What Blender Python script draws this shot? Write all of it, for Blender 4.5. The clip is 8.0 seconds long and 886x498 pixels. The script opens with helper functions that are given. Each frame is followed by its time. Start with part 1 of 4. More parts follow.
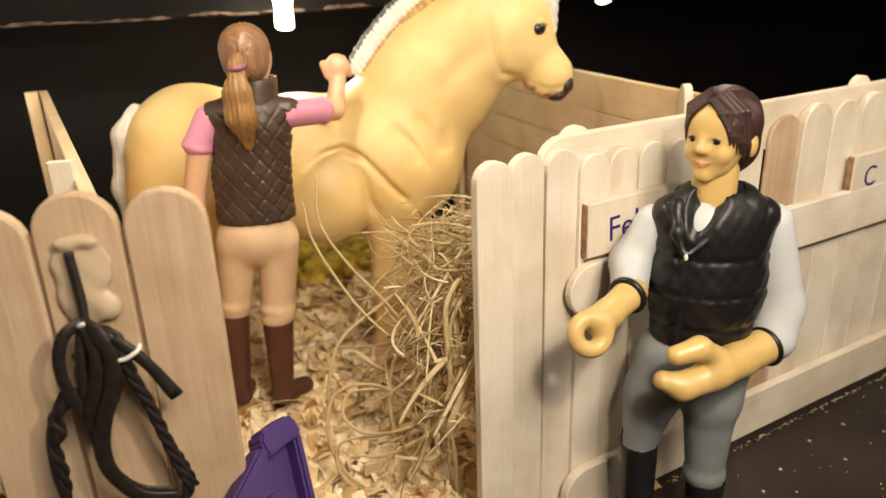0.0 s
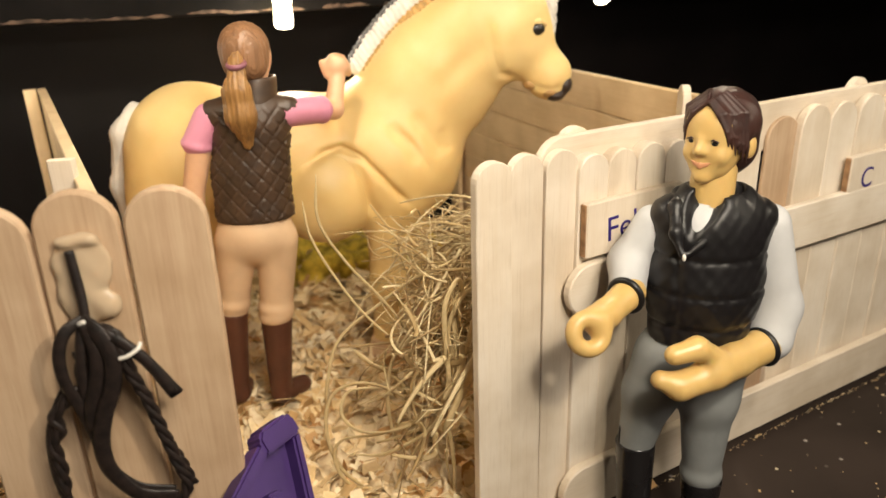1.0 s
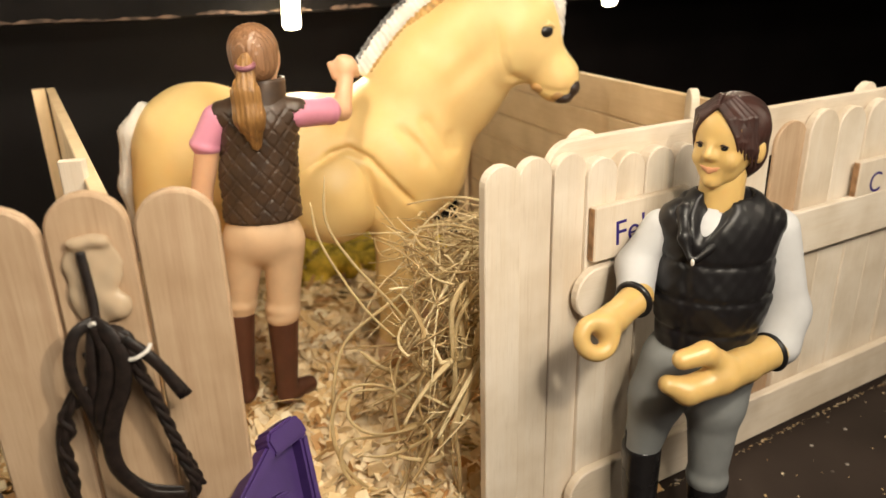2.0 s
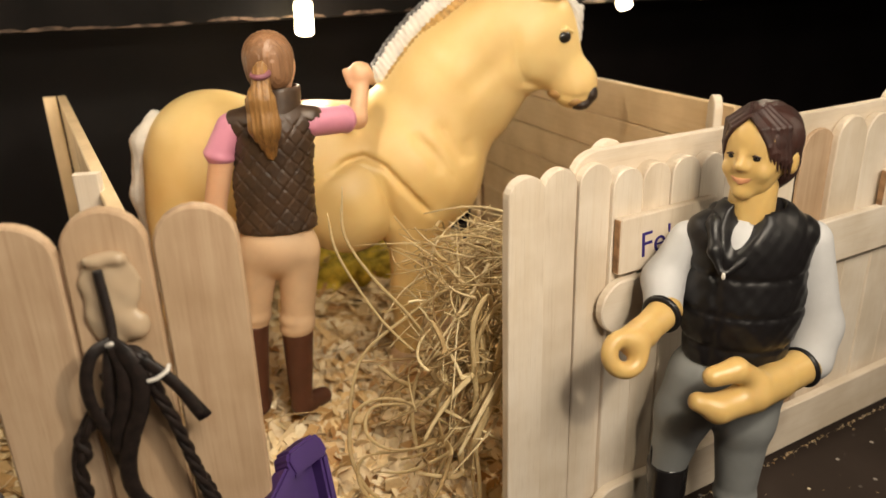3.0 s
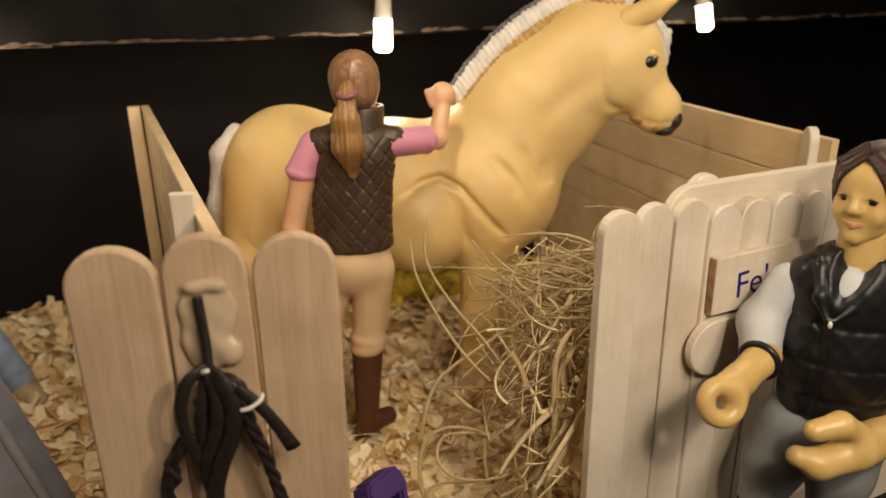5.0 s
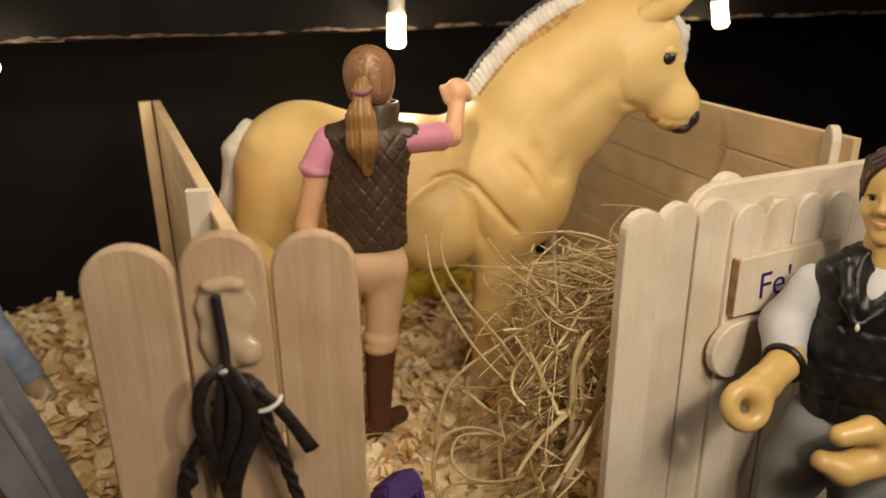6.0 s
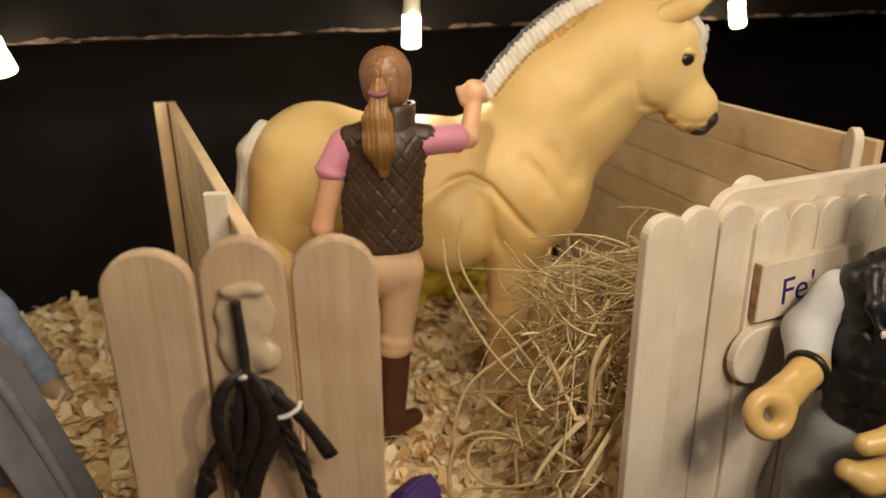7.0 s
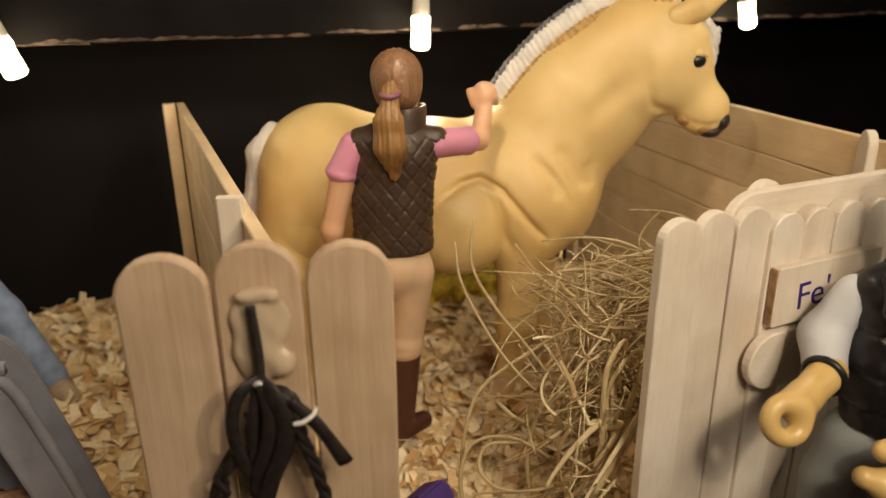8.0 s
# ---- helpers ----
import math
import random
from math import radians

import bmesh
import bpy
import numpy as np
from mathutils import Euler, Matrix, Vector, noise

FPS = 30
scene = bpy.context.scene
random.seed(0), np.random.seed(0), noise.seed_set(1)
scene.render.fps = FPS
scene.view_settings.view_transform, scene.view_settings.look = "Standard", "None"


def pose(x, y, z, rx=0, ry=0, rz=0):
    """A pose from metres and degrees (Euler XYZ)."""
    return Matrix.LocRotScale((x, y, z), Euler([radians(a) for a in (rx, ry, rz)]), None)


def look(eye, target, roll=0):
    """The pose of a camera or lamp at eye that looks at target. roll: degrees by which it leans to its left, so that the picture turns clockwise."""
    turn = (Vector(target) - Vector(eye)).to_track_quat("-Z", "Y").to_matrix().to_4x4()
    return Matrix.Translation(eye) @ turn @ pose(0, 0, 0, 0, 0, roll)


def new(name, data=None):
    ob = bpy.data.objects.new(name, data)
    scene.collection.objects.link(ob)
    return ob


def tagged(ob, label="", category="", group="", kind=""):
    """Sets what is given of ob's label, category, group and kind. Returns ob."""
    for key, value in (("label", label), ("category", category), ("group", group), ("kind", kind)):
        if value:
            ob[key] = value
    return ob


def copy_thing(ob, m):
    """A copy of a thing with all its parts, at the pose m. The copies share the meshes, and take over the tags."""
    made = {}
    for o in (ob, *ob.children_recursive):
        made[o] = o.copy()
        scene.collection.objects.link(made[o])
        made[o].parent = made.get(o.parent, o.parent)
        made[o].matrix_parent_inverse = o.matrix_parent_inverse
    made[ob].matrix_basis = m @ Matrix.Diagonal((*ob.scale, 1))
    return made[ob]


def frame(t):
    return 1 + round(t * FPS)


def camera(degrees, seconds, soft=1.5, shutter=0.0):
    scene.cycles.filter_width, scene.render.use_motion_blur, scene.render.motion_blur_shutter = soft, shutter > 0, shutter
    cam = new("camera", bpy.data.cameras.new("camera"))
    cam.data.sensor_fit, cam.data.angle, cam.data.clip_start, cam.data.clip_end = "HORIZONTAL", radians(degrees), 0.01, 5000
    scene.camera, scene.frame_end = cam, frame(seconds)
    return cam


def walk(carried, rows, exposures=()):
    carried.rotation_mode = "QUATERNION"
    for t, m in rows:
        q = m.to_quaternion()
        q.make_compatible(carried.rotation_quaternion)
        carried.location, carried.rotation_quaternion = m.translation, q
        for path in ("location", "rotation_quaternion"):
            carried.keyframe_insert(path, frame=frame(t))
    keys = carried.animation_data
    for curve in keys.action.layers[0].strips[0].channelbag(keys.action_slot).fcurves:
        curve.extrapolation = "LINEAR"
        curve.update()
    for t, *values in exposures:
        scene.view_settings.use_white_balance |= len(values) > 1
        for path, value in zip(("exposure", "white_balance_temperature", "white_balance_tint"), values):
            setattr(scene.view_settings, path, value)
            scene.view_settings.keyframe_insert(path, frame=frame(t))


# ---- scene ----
cam = camera(63.1, 8.0)
PATH = [
    (0, (0.00273, -0.08502, 0.10011), (0.07138, 0.03706, 0.04641), -2.15),
    (0.5, (0.00271, -0.08525, 0.10010), (0.07171, 0.03647, 0.04603), -2.00),
    (1, (0.00229, -0.08509, 0.10032), (0.07146, 0.03660, 0.04641), -1.83),
    (2.5, (0.00162, -0.08396, 0.10099), (0.06982, 0.03827, 0.04706), -1.49),
    (3, (0.00116, -0.08066, 0.10140), (0.06875, 0.04214, 0.04798), -1.82),
    (3.5, (-0.00040, -0.07830, 0.10262), (0.06520, 0.04624, 0.05078), -1.52),
    (4, (-0.00185, -0.07686, 0.10363), (0.06134, 0.04925, 0.05260), -0.88),
    (4.5, (-0.00242, -0.07587, 0.10385), (0.05812, 0.05148, 0.05270), -0.76),
    (6, (-0.00374, -0.07253, 0.10351), (0.05445, 0.05548, 0.05129), -0.61),
    (6.5, (-0.00445, -0.07158, 0.10421), (0.05246, 0.05701, 0.05200), -0.43),
    (7, (-0.00443, -0.07104, 0.10391), (0.05188, 0.05773, 0.05149), -0.71),
    (7.5, (-0.00511, -0.07013, 0.10440), (0.05050, 0.05891, 0.05190), -0.49),
    (8, (-0.00534, -0.06972, 0.10427), (0.05024, 0.05934, 0.05180), -0.73),
]
walk(cam, [(t, look(eye, target, roll)) for t, eye, target, roll in PATH],
     exposures=[(0, 0.40, 6250, 8), (2.5, 0.38, 6250, 8), (3.0, 0.12, 6400, 9), (3.5, -0.13, 6550, 10), (4.0, -0.23, 6600, 10), (8.0, -0.29, 6600, 10)])
cam.data.dof.use_dof, cam.data.dof.focus_distance, cam.data.dof.aperture_fstop = True, 0.118, 28.0

# ---- light ----
world = bpy.data.worlds.new("dim_room")
world.use_nodes = True
world.node_tree.nodes["Background"].inputs[0].default_value = (1.0, 0.8, 0.6, 1)
world.node_tree.nodes["Background"].inputs[1].default_value = 0.02
scene.world = world


def area_lamp(name, eye, target, size, watts, colour):
    data = bpy.data.lights.new(name, "AREA")
    data.shape, data.size, data.energy, data.color = "DISK", size, watts, colour
    ob = new(name, data)
    ob.matrix_world = look(eye, target)
    return ob


WARM = (1.0, 0.86, 0.69)
# unseen key lamp, placed by the fall of the cast shadows
area_lamp("key_lamp", (0.040, -0.155, 0.205), (0.06, 0.02, 0.04), 0.085, 0.31, WARM)
# weak overhead fill added to lift the whole set; no such lamp seen
area_lamp("fill_lamp", (0.02, -0.36, 0.56), (0.07, 0.05, 0.03), 0.18, 0.75, WARM)


# ---- materials ----
def material(name):
    m = bpy.data.materials.new(name)
    m.use_nodes = True
    nt = m.node_tree
    return m, nt, nt.nodes["Principled BSDF"]


def node(nt, kind, **values):
    n = nt.nodes.new(kind)
    for key, value in values.items():
        n.inputs[key].default_value = value
    return n


def ramp(nt, source, stops):
    r = nt.nodes.new("ShaderNodeValToRGB")
    while len(r.color_ramp.elements) < len(stops):
        r.color_ramp.elements.new(0.5)
    for e, (p, c) in zip(r.color_ramp.elements, stops):
        e.position, e.color = p, (*c, 1)
    nt.links.new(source, r.inputs[0])
    return r.outputs[0]


def bump(nt, bsdf, source, strength, distance):
    b = node(nt, "ShaderNodeBump", Strength=strength, Distance=distance)
    nt.links.new(source, b.inputs["Height"])
    nt.links.new(b.outputs[0], bsdf.inputs["Normal"])


def mix_colour(nt, kind, fac, a, b):
    m = nt.nodes.new("ShaderNodeMix")
    m.data_type, m.blend_type = "RGBA", kind
    for value, socket in ((fac, m.inputs[0]), (a, m.inputs[6]), (b, m.inputs[7])):
        if isinstance(value, bpy.types.NodeSocket):
            nt.links.new(value, socket)
        elif isinstance(value, tuple):
            socket.default_value = (*value, 1)
        else:
            socket.default_value = value
    return m.outputs[2]


def wood(name, dark, light, rough=0.62, stretch=(1100, 1100, 45)):
    """Thin craft-stick wood whose grain runs along the piece's own z."""
    m, nt, bsdf = material(name)
    tc = node(nt, "ShaderNodeTexCoord")
    info = node(nt, "ShaderNodeObjectInfo")
    shift = node(nt, "ShaderNodeVectorMath")
    shift.operation = "ADD"
    nt.links.new(tc.outputs["Object"], shift.inputs[0])
    nt.links.new(info.outputs["Random"], shift.inputs[1])
    mp = node(nt, "ShaderNodeMapping", Scale=stretch)
    nt.links.new(shift.outputs[0], mp.inputs[0])
    n1 = node(nt, "ShaderNodeTexNoise", Scale=1.0, Detail=5.0, Roughness=0.65, Distortion=0.4)
    nt.links.new(mp.outputs[0], n1.inputs["Vector"])
    n2 = node(nt, "ShaderNodeTexNoise", Scale=95.0, Detail=3.0)
    nt.links.new(shift.outputs[0], n2.inputs["Vector"])
    c = ramp(nt, n1.outputs[0], [(0.28, dark), (0.47, tuple(0.4 * a + 0.6 * b for a, b in zip(dark, light))), (0.7, light)])
    patch = ramp(nt, n2.outputs[0], [(0.35, (0.8, 0.76, 0.7)), (0.65, (1, 1, 1))])
    c = mix_colour(nt, "MULTIPLY", 0.75, c, patch)
    mp2 = node(nt, "ShaderNodeMapping", Scale=tuple(3.2 * a for a in stretch))
    nt.links.new(shift.outputs[0], mp2.inputs[0])
    n3 = node(nt, "ShaderNodeTexNoise", Scale=1.0, Detail=3.0, Roughness=0.7)
    nt.links.new(mp2.outputs[0], n3.inputs["Vector"])
    pores = ramp(nt, n3.outputs[0], [(0.33, (0.66, 0.60, 0.52)), (0.46, (1, 1, 1))])
    c = mix_colour(nt, "MULTIPLY", 0.2, c, pores)
    tint = ramp(nt, info.outputs["Random"], [(0.0, (0.91, 0.88, 0.84)), (1.0, (1.0, 1.0, 1.0))])
    c = mix_colour(nt, "MULTIPLY", 1.0, c, tint)
    nt.links.new(c, bsdf.inputs["Base Color"])
    bsdf.inputs["Roughness"].default_value = rough
    bump(nt, bsdf, n1.outputs[0], 0.16, 0.0002)
    return m


def plastic(name, colour, rough=0.4, grain=0.12, scale=160.0, sss=0.0, coat=0.0, bumps=0.1, second=None, spec=0.5):
    m, nt, bsdf = material(name)
    tc = node(nt, "ShaderNodeTexCoord")
    n1 = node(nt, "ShaderNodeTexNoise", Scale=scale, Detail=4.0)
    nt.links.new(tc.outputs["Object"], n1.inputs["Vector"])
    low = second or tuple(v * (1 - 2.0 * grain) for v in colour)
    c = ramp(nt, n1.outputs[0], [(0.32, low), (0.62, colour)])
    nt.links.new(c, bsdf.inputs["Base Color"])
    n2 = node(nt, "ShaderNodeTexNoise", Scale=2600.0, Detail=2.0)
    nt.links.new(tc.outputs["Object"], n2.inputs["Vector"])
    r = ramp(nt, n1.outputs[0], [(0.3, (rough + 0.1,) * 3), (0.7, (rough - 0.06,) * 3)])
    nt.links.new(r, bsdf.inputs["Roughness"])
    bsdf.inputs["Subsurface Weight"].default_value = sss
    bsdf.inputs["Subsurface Radius"].default_value = (1.0, 0.6, 0.3)
    bsdf.inputs["Subsurface Scale"].default_value = 0.0012
    bsdf.inputs["Coat Weight"].default_value = coat
    bsdf.inputs["Specular IOR Level"].default_value = spec
    bump(nt, bsdf, n2.outputs[0], bumps, 0.0001)
    return m


def fibre(name, stops, rough=0.65):
    """Loose material: every strand or flake has its own tone."""
    m, nt, bsdf = material(name)
    geo = node(nt, "ShaderNodeNewGeometry")
    tc = node(nt, "ShaderNodeTexCoord")
    n1 = node(nt, "ShaderNodeTexNoise", Scale=900.0, Detail=3.0)
    nt.links.new(tc.outputs["Object"], n1.inputs["Vector"])
    c = ramp(nt, geo.outputs["Random Per Island"], stops)
    v = ramp(nt, n1.outputs[0], [(0.3, (0.84, 0.80, 0.72)), (0.65, (1, 1, 1))])
    nt.links.new(mix_colour(nt, "MULTIPLY", 0.8, c, v), bsdf.inputs["Base Color"])
    bsdf.inputs["Roughness"].default_value = rough
    bump(nt, bsdf, n1.outputs[0], 0.2, 0.0002)
    return m


def flecked_board(name, base, fleck, rough):
    """Dark board with dust and pale flecks."""
    m, nt, bsdf = material(name)
    tc = node(nt, "ShaderNodeTexCoord")
    v = node(nt, "ShaderNodeTexVoronoi", Scale=260.0)
    v.voronoi_dimensions = "2D"
    n1 = node(nt, "ShaderNodeTexNoise", Scale=30.0, Detail=6.0)
    for n in (v, n1):
        nt.links.new(tc.outputs["Object"], n.inputs["Vector"])
    spots = ramp(nt, v.outputs["Distance"], [(0.07, (1, 1, 1)), (0.13, (0, 0, 0))])
    tone = ramp(nt, n1.outputs[0], [(0.3, tuple(0.7 * a for a in base)), (0.7, tuple(1.35 * a for a in base))])
    keep = ramp(nt, v.outputs["Color"], [(0.86, (0, 0, 0)), (0.9, (1, 1, 1))])
    fac = mix_colour(nt, "MULTIPLY", 1.0, spots, keep)
    nt.links.new(mix_colour(nt, "MIX", fac, tone, fleck), bsdf.inputs["Base Color"])
    bsdf.inputs["Roughness"].default_value = rough
    bsdf.inputs["Specular IOR Level"].default_value = 0.2
    bump(nt, bsdf, n1.outputs[0], 0.15, 0.0004)
    return m


def glow(name, colour, strength):
    m, nt, bsdf = material(name)
    bsdf.inputs["Emission Color"].default_value = (*colour, 1)
    bsdf.inputs["Emission Strength"].default_value = strength
    return m


BIRCH = wood("pale_birch", (0.79, 0.69, 0.565), (0.83, 0.75, 0.645))
TAN = wood("tan_birch", (0.47, 0.32, 0.205), (0.585, 0.43, 0.29))
PLANK = wood("plank_birch", (0.74, 0.55, 0.33), (0.81, 0.63, 0.40))
RAW_EDGE = plastic("raw_edge", (0.42, 0.24, 0.12), 0.8, 0.25, 500.0, bumps=0.6)
SKIN_Y = plastic("yellow_skin_vinyl", (0.60, 0.40, 0.145), 0.36, 0.06, 120.0, sss=0.15)
SKIN_P = plastic("pink_skin_vinyl", (0.73, 0.43, 0.26), 0.45, 0.08, 120.0, sss=0.15)
LIPS = plastic("lip_paint", (0.62, 0.29, 0.15), 0.45)
VEST_B = plastic("black_vest_paint", (0.010, 0.009, 0.010), 0.38, 0.2, 300.0, spec=0.4)
VEST_BR = plastic("brown_vest_paint", (0.060, 0.034, 0.020), 0.42, 0.2, 300.0)
GREY_SHIRT = plastic("grey_shirt_paint", (0.52, 0.52, 0.53), 0.55, 0.05)
GREY_PANTS = plastic("grey_breeches_paint", (0.225, 0.235, 0.235), 0.5, 0.08)
BOOT_B = plastic("black_boot_paint", (0.012, 0.011, 0.012), 0.25, 0.2)
BOOT_BR = plastic("brown_boot_paint", (0.10, 0.036, 0.020), 0.45, 0.15)
BREECHES = plastic("beige_breeches_paint", (0.68, 0.47, 0.29), 0.5, 0.06)
PINK = plastic("pink_shirt_paint", (0.62, 0.25, 0.36), 0.5, 0.06)
HAIR_M = plastic("dark_brown_hair_paint", (0.045, 0.018, 0.014), 0.48, 0.2, 500.0)
HAIR_W = wood("light_brown_hair_paint", (0.14, 0.07, 0.034), (0.28, 0.15, 0.078), 0.42, (900, 900, 90))
PONY = wood("golden_brown_hair_paint", (0.12, 0.054, 0.017), (0.36, 0.195, 0.064), 0.4, (1300, 1300, 60))
BAND = plastic("mauve_hair_band", (0.22, 0.08, 0.11), 0.5)
EYE = plastic("black_eye_paint", (0.010, 0.008, 0.007), 0.3)
HORSE = plastic("dun_horse_vinyl", (0.79, 0.58, 0.26), 0.42, 0.09, 45.0, sss=0.1, second=(0.69, 0.465, 0.175))
CREST = plastic("brown_crest_paint", (0.60, 0.36, 0.12), 0.5, 0.25, 700.0)
HORSE_D = plastic("shaded_dun_paint", (0.47, 0.27, 0.10), 0.5, 0.2, 200.0)
MUZZLE = plastic("dark_muzzle_paint", (0.035, 0.022, 0.018), 0.45)
MANE_W = plastic("white_mane_paint", (0.78, 0.74, 0.68), 0.5, 0.12, 260.0)
MANE_D = plastic("dark_mane_stripe", (0.20, 0.19, 0.19), 0.5, 0.42, 1500.0, second=(0.03, 0.028, 0.03))
LEATHER = plastic("black_cord_leather", (0.021, 0.014, 0.012), 0.45, 0.35, 900.0, bumps=0.6, spec=0.45)
PURPLE = plastic("purple_plastic", (0.042, 0.014, 0.12), 0.5, 0.12)
GREY_PL = plastic("grey_plastic", (0.30, 0.30, 0.34), 0.42, 0.12)
JEANS = plastic("blue_jeans_paint", (0.26, 0.34, 0.50), 0.55, 0.15, 300.0)
SHOE = plastic("tan_shoe_paint", (0.42, 0.31, 0.19), 0.6, 0.2)
BLACK = flecked_board("black_board", (0.007, 0.0052, 0.0055), (0.012, 0.011, 0.01), 0.6)
TABLE = flecked_board("dark_table_board", (0.031, 0.022, 0.018), (0.42, 0.38, 0.34), 0.5)
BEAM = plastic("dark_brown_beam", (0.0035, 0.0022, 0.0018), 0.7, 0.3, 60.0, spec=0.12)
CHIP = plastic("bare_wood_chip", (0.10, 0.06, 0.038), 0.8, 0.4, 400.0)
ROOM = plastic("room_wall_paint", (0.30, 0.24, 0.18), 0.8, 0.1, 3.0)
SHAVING = fibre("pine_shavings", [(0.0, (0.50, 0.27, 0.10)), (0.12, (0.66, 0.44, 0.20)), (0.4, (0.82, 0.63, 0.35)), (1.0, (0.91, 0.79, 0.56))])
CURL = wood("curled_pine", (0.70, 0.50, 0.26), (0.90, 0.78, 0.56), 0.6, (700, 700, 700))
BEDDING = plastic("shaving_bed", (0.66, 0.45, 0.21), 0.8, 0.3, 250.0, bumps=1.0)
HAY = fibre("dry_hay", [(0.0, (0.30, 0.19, 0.08)), (0.45, (0.55, 0.41, 0.20)), (1.0, (0.82, 0.69, 0.44))])
MOSS = plastic("yellow_moss_foam", (0.74, 0.54, 0.06), 0.85, 0.35, 260.0, bumps=1.0)
INK = plastic("blue_ink", (0.035, 0.018, 0.20), 0.5)
METAL = plastic("silver_wire", (0.72, 0.68, 0.62), 0.25)
WHITE_PL = plastic("white_lamp_plastic", (0.75, 0.70, 0.60), 0.35)
LED = glow("lit_bulb", (1.0, 0.82, 0.50), 22.0)
glue, nt_, bsdf_ = material("hot_glue")
bsdf_.inputs["Base Color"].default_value = (0.74, 0.58, 0.40, 1)
bsdf_.inputs["Roughness"].default_value = 0.18
bsdf_.inputs["Transmission Weight"].default_value = 0.4
bsdf_.inputs["IOR"].default_value = 1.35

MM = 0.001


# ---- mesh helpers: everything is written in millimetres ----
def mesh_object(name, verts, faces, mats, parent=None, label="", smooth=True, index=None, at=None):
    me = bpy.data.meshes.new(name)
    v = np.asarray(verts, dtype=float) * MM
    me.from_pydata(v.tolist(), [], faces if isinstance(faces, list) else faces.tolist())
    for m in (mats if isinstance(mats, (list, tuple)) else [mats]):
        me.materials.append(m)
    if index is not None:
        me.polygons.foreach_set("material_index", np.asarray(index, dtype=np.int32))
    if smooth:
        me.polygons.foreach_set("use_smooth", np.ones(len(me.polygons), dtype=bool))
    me.update()
    ob = new(name, me)
    if parent:
        ob.parent = parent
    if at is not None:
        ob.matrix_basis = at
    if label:
        ob["label"] = label
    return ob


def thing(name, label, category, at=(0, 0, 0), group="", kind=""):
    ob = new(name)
    ob.empty_display_size = 0.005
    ob.location = [c * MM for c in at]
    return tagged(ob, label, category, group, kind)


def mpose(x, y, z, rx=0, ry=0, rz=0):
    return pose(x * MM, y * MM, z * MM, rx, ry, rz)


def slab(lo, hi, b=0.3):
    """Vertices and faces of a bevelled box from corner lo to corner hi."""
    bm = bmesh.new()
    bmesh.ops.create_cube(bm, size=1.0)
    for v in bm.verts:
        v.co = Vector([(l + h) / 2 + c * (h - l) for l, h, c in zip(lo, hi, v.co)])
    if b:
        bmesh.ops.bevel(bm, geom=bm.edges[:], offset=b, segments=1, affect="EDGES")
    bm.verts.index_update()
    out = [tuple(v.co) for v in bm.verts], [[v.index for v in f.verts] for f in bm.faces]
    bm.free()
    return out


def stick_shape(width, length, thick, top=True, bottom=False, seed=0, edge=0.22, flat=0.55):
    """A craft stick along z: x across, front face towards -y, round ends where asked."""
    rnd = random.Random(seed)
    w, pts = width / 2, []
    wob = [rnd.uniform(-0.10, 0.10) for _ in range(12)]
    n = 12
    if bottom:
        pts += [(-w * math.cos(a), w * flat * 1.0 - w * flat * math.sin(a)) for a in [math.pi * i / n for i in range(n + 1)]]
    else:
        pts += [(-w, 0), (w, 0)]
    for i in range(1, 5):
        pts.append((w + wob[i], length * i / 5))
    if top:
        h = w * (0.95 + rnd.uniform(-0.05, 0.08))
        pts += [(w * math.cos(a), length - h + h * math.sin(a)) for a in [math.pi * i / n for i in range(n + 1)]]
    else:
        pts += [(w, length), (-w, length)]
    for i in range(4, 0, -1):
        pts.append((-w + wob[i + 5], length * i / 5))
    m = len(pts)

    def ring(y, inset):
        out = []
        for i, (x, z) in enumerate(pts):
            (xa, za), (xb, zb) = pts[i - 1], pts[(i + 1) % m]
            tx, tz = xb - xa, zb - za
            l = math.hypot(tx, tz) or 1
            out.append((x - inset * tz / l, y, z + inset * tx / l))
        return out
    verts = ring(0, edge) + ring(edge, 0) + ring(thick - edge, 0) + ring(thick, edge)
    faces = [list(range(m)), list(range(4 * m - 1, 3 * m - 1, -1))]
    for k in range(3):
        for i in range(m):
            j = (i + 1) % m
            faces.append([k * m + j, k * m + i, (k + 1) * m + i, (k + 1) * m + j])
    return verts, faces


def stick(name, parent, width, length, thick, at, mat, label="", **kw):
    v, f = stick_shape(width, length, thick, **kw)
    return mesh_object(name, v, f, mat, parent, label, smooth=False, at=at)


def spline(points, per=8):
    """Smooth curve through points."""
    p = np.array(points, dtype=float)
    p = np.vstack([2 * p[0] - p[1], p, 2 * p[-1] - p[-2]])
    out = []
    for i in range(1, len(p) - 2):
        for t in np.linspace(0, 1, per, endpoint=False):
            a, b, c, d = p[i - 1], p[i], p[i + 1], p[i + 2]
            out.append(0.5 * (2 * b + (c - a) * t + (2 * a - 5 * b + 4 * c - d) * t * t + (3 * b - a - 3 * c + d) * t ** 3))
    out.append(p[-2])
    return np.array(out)


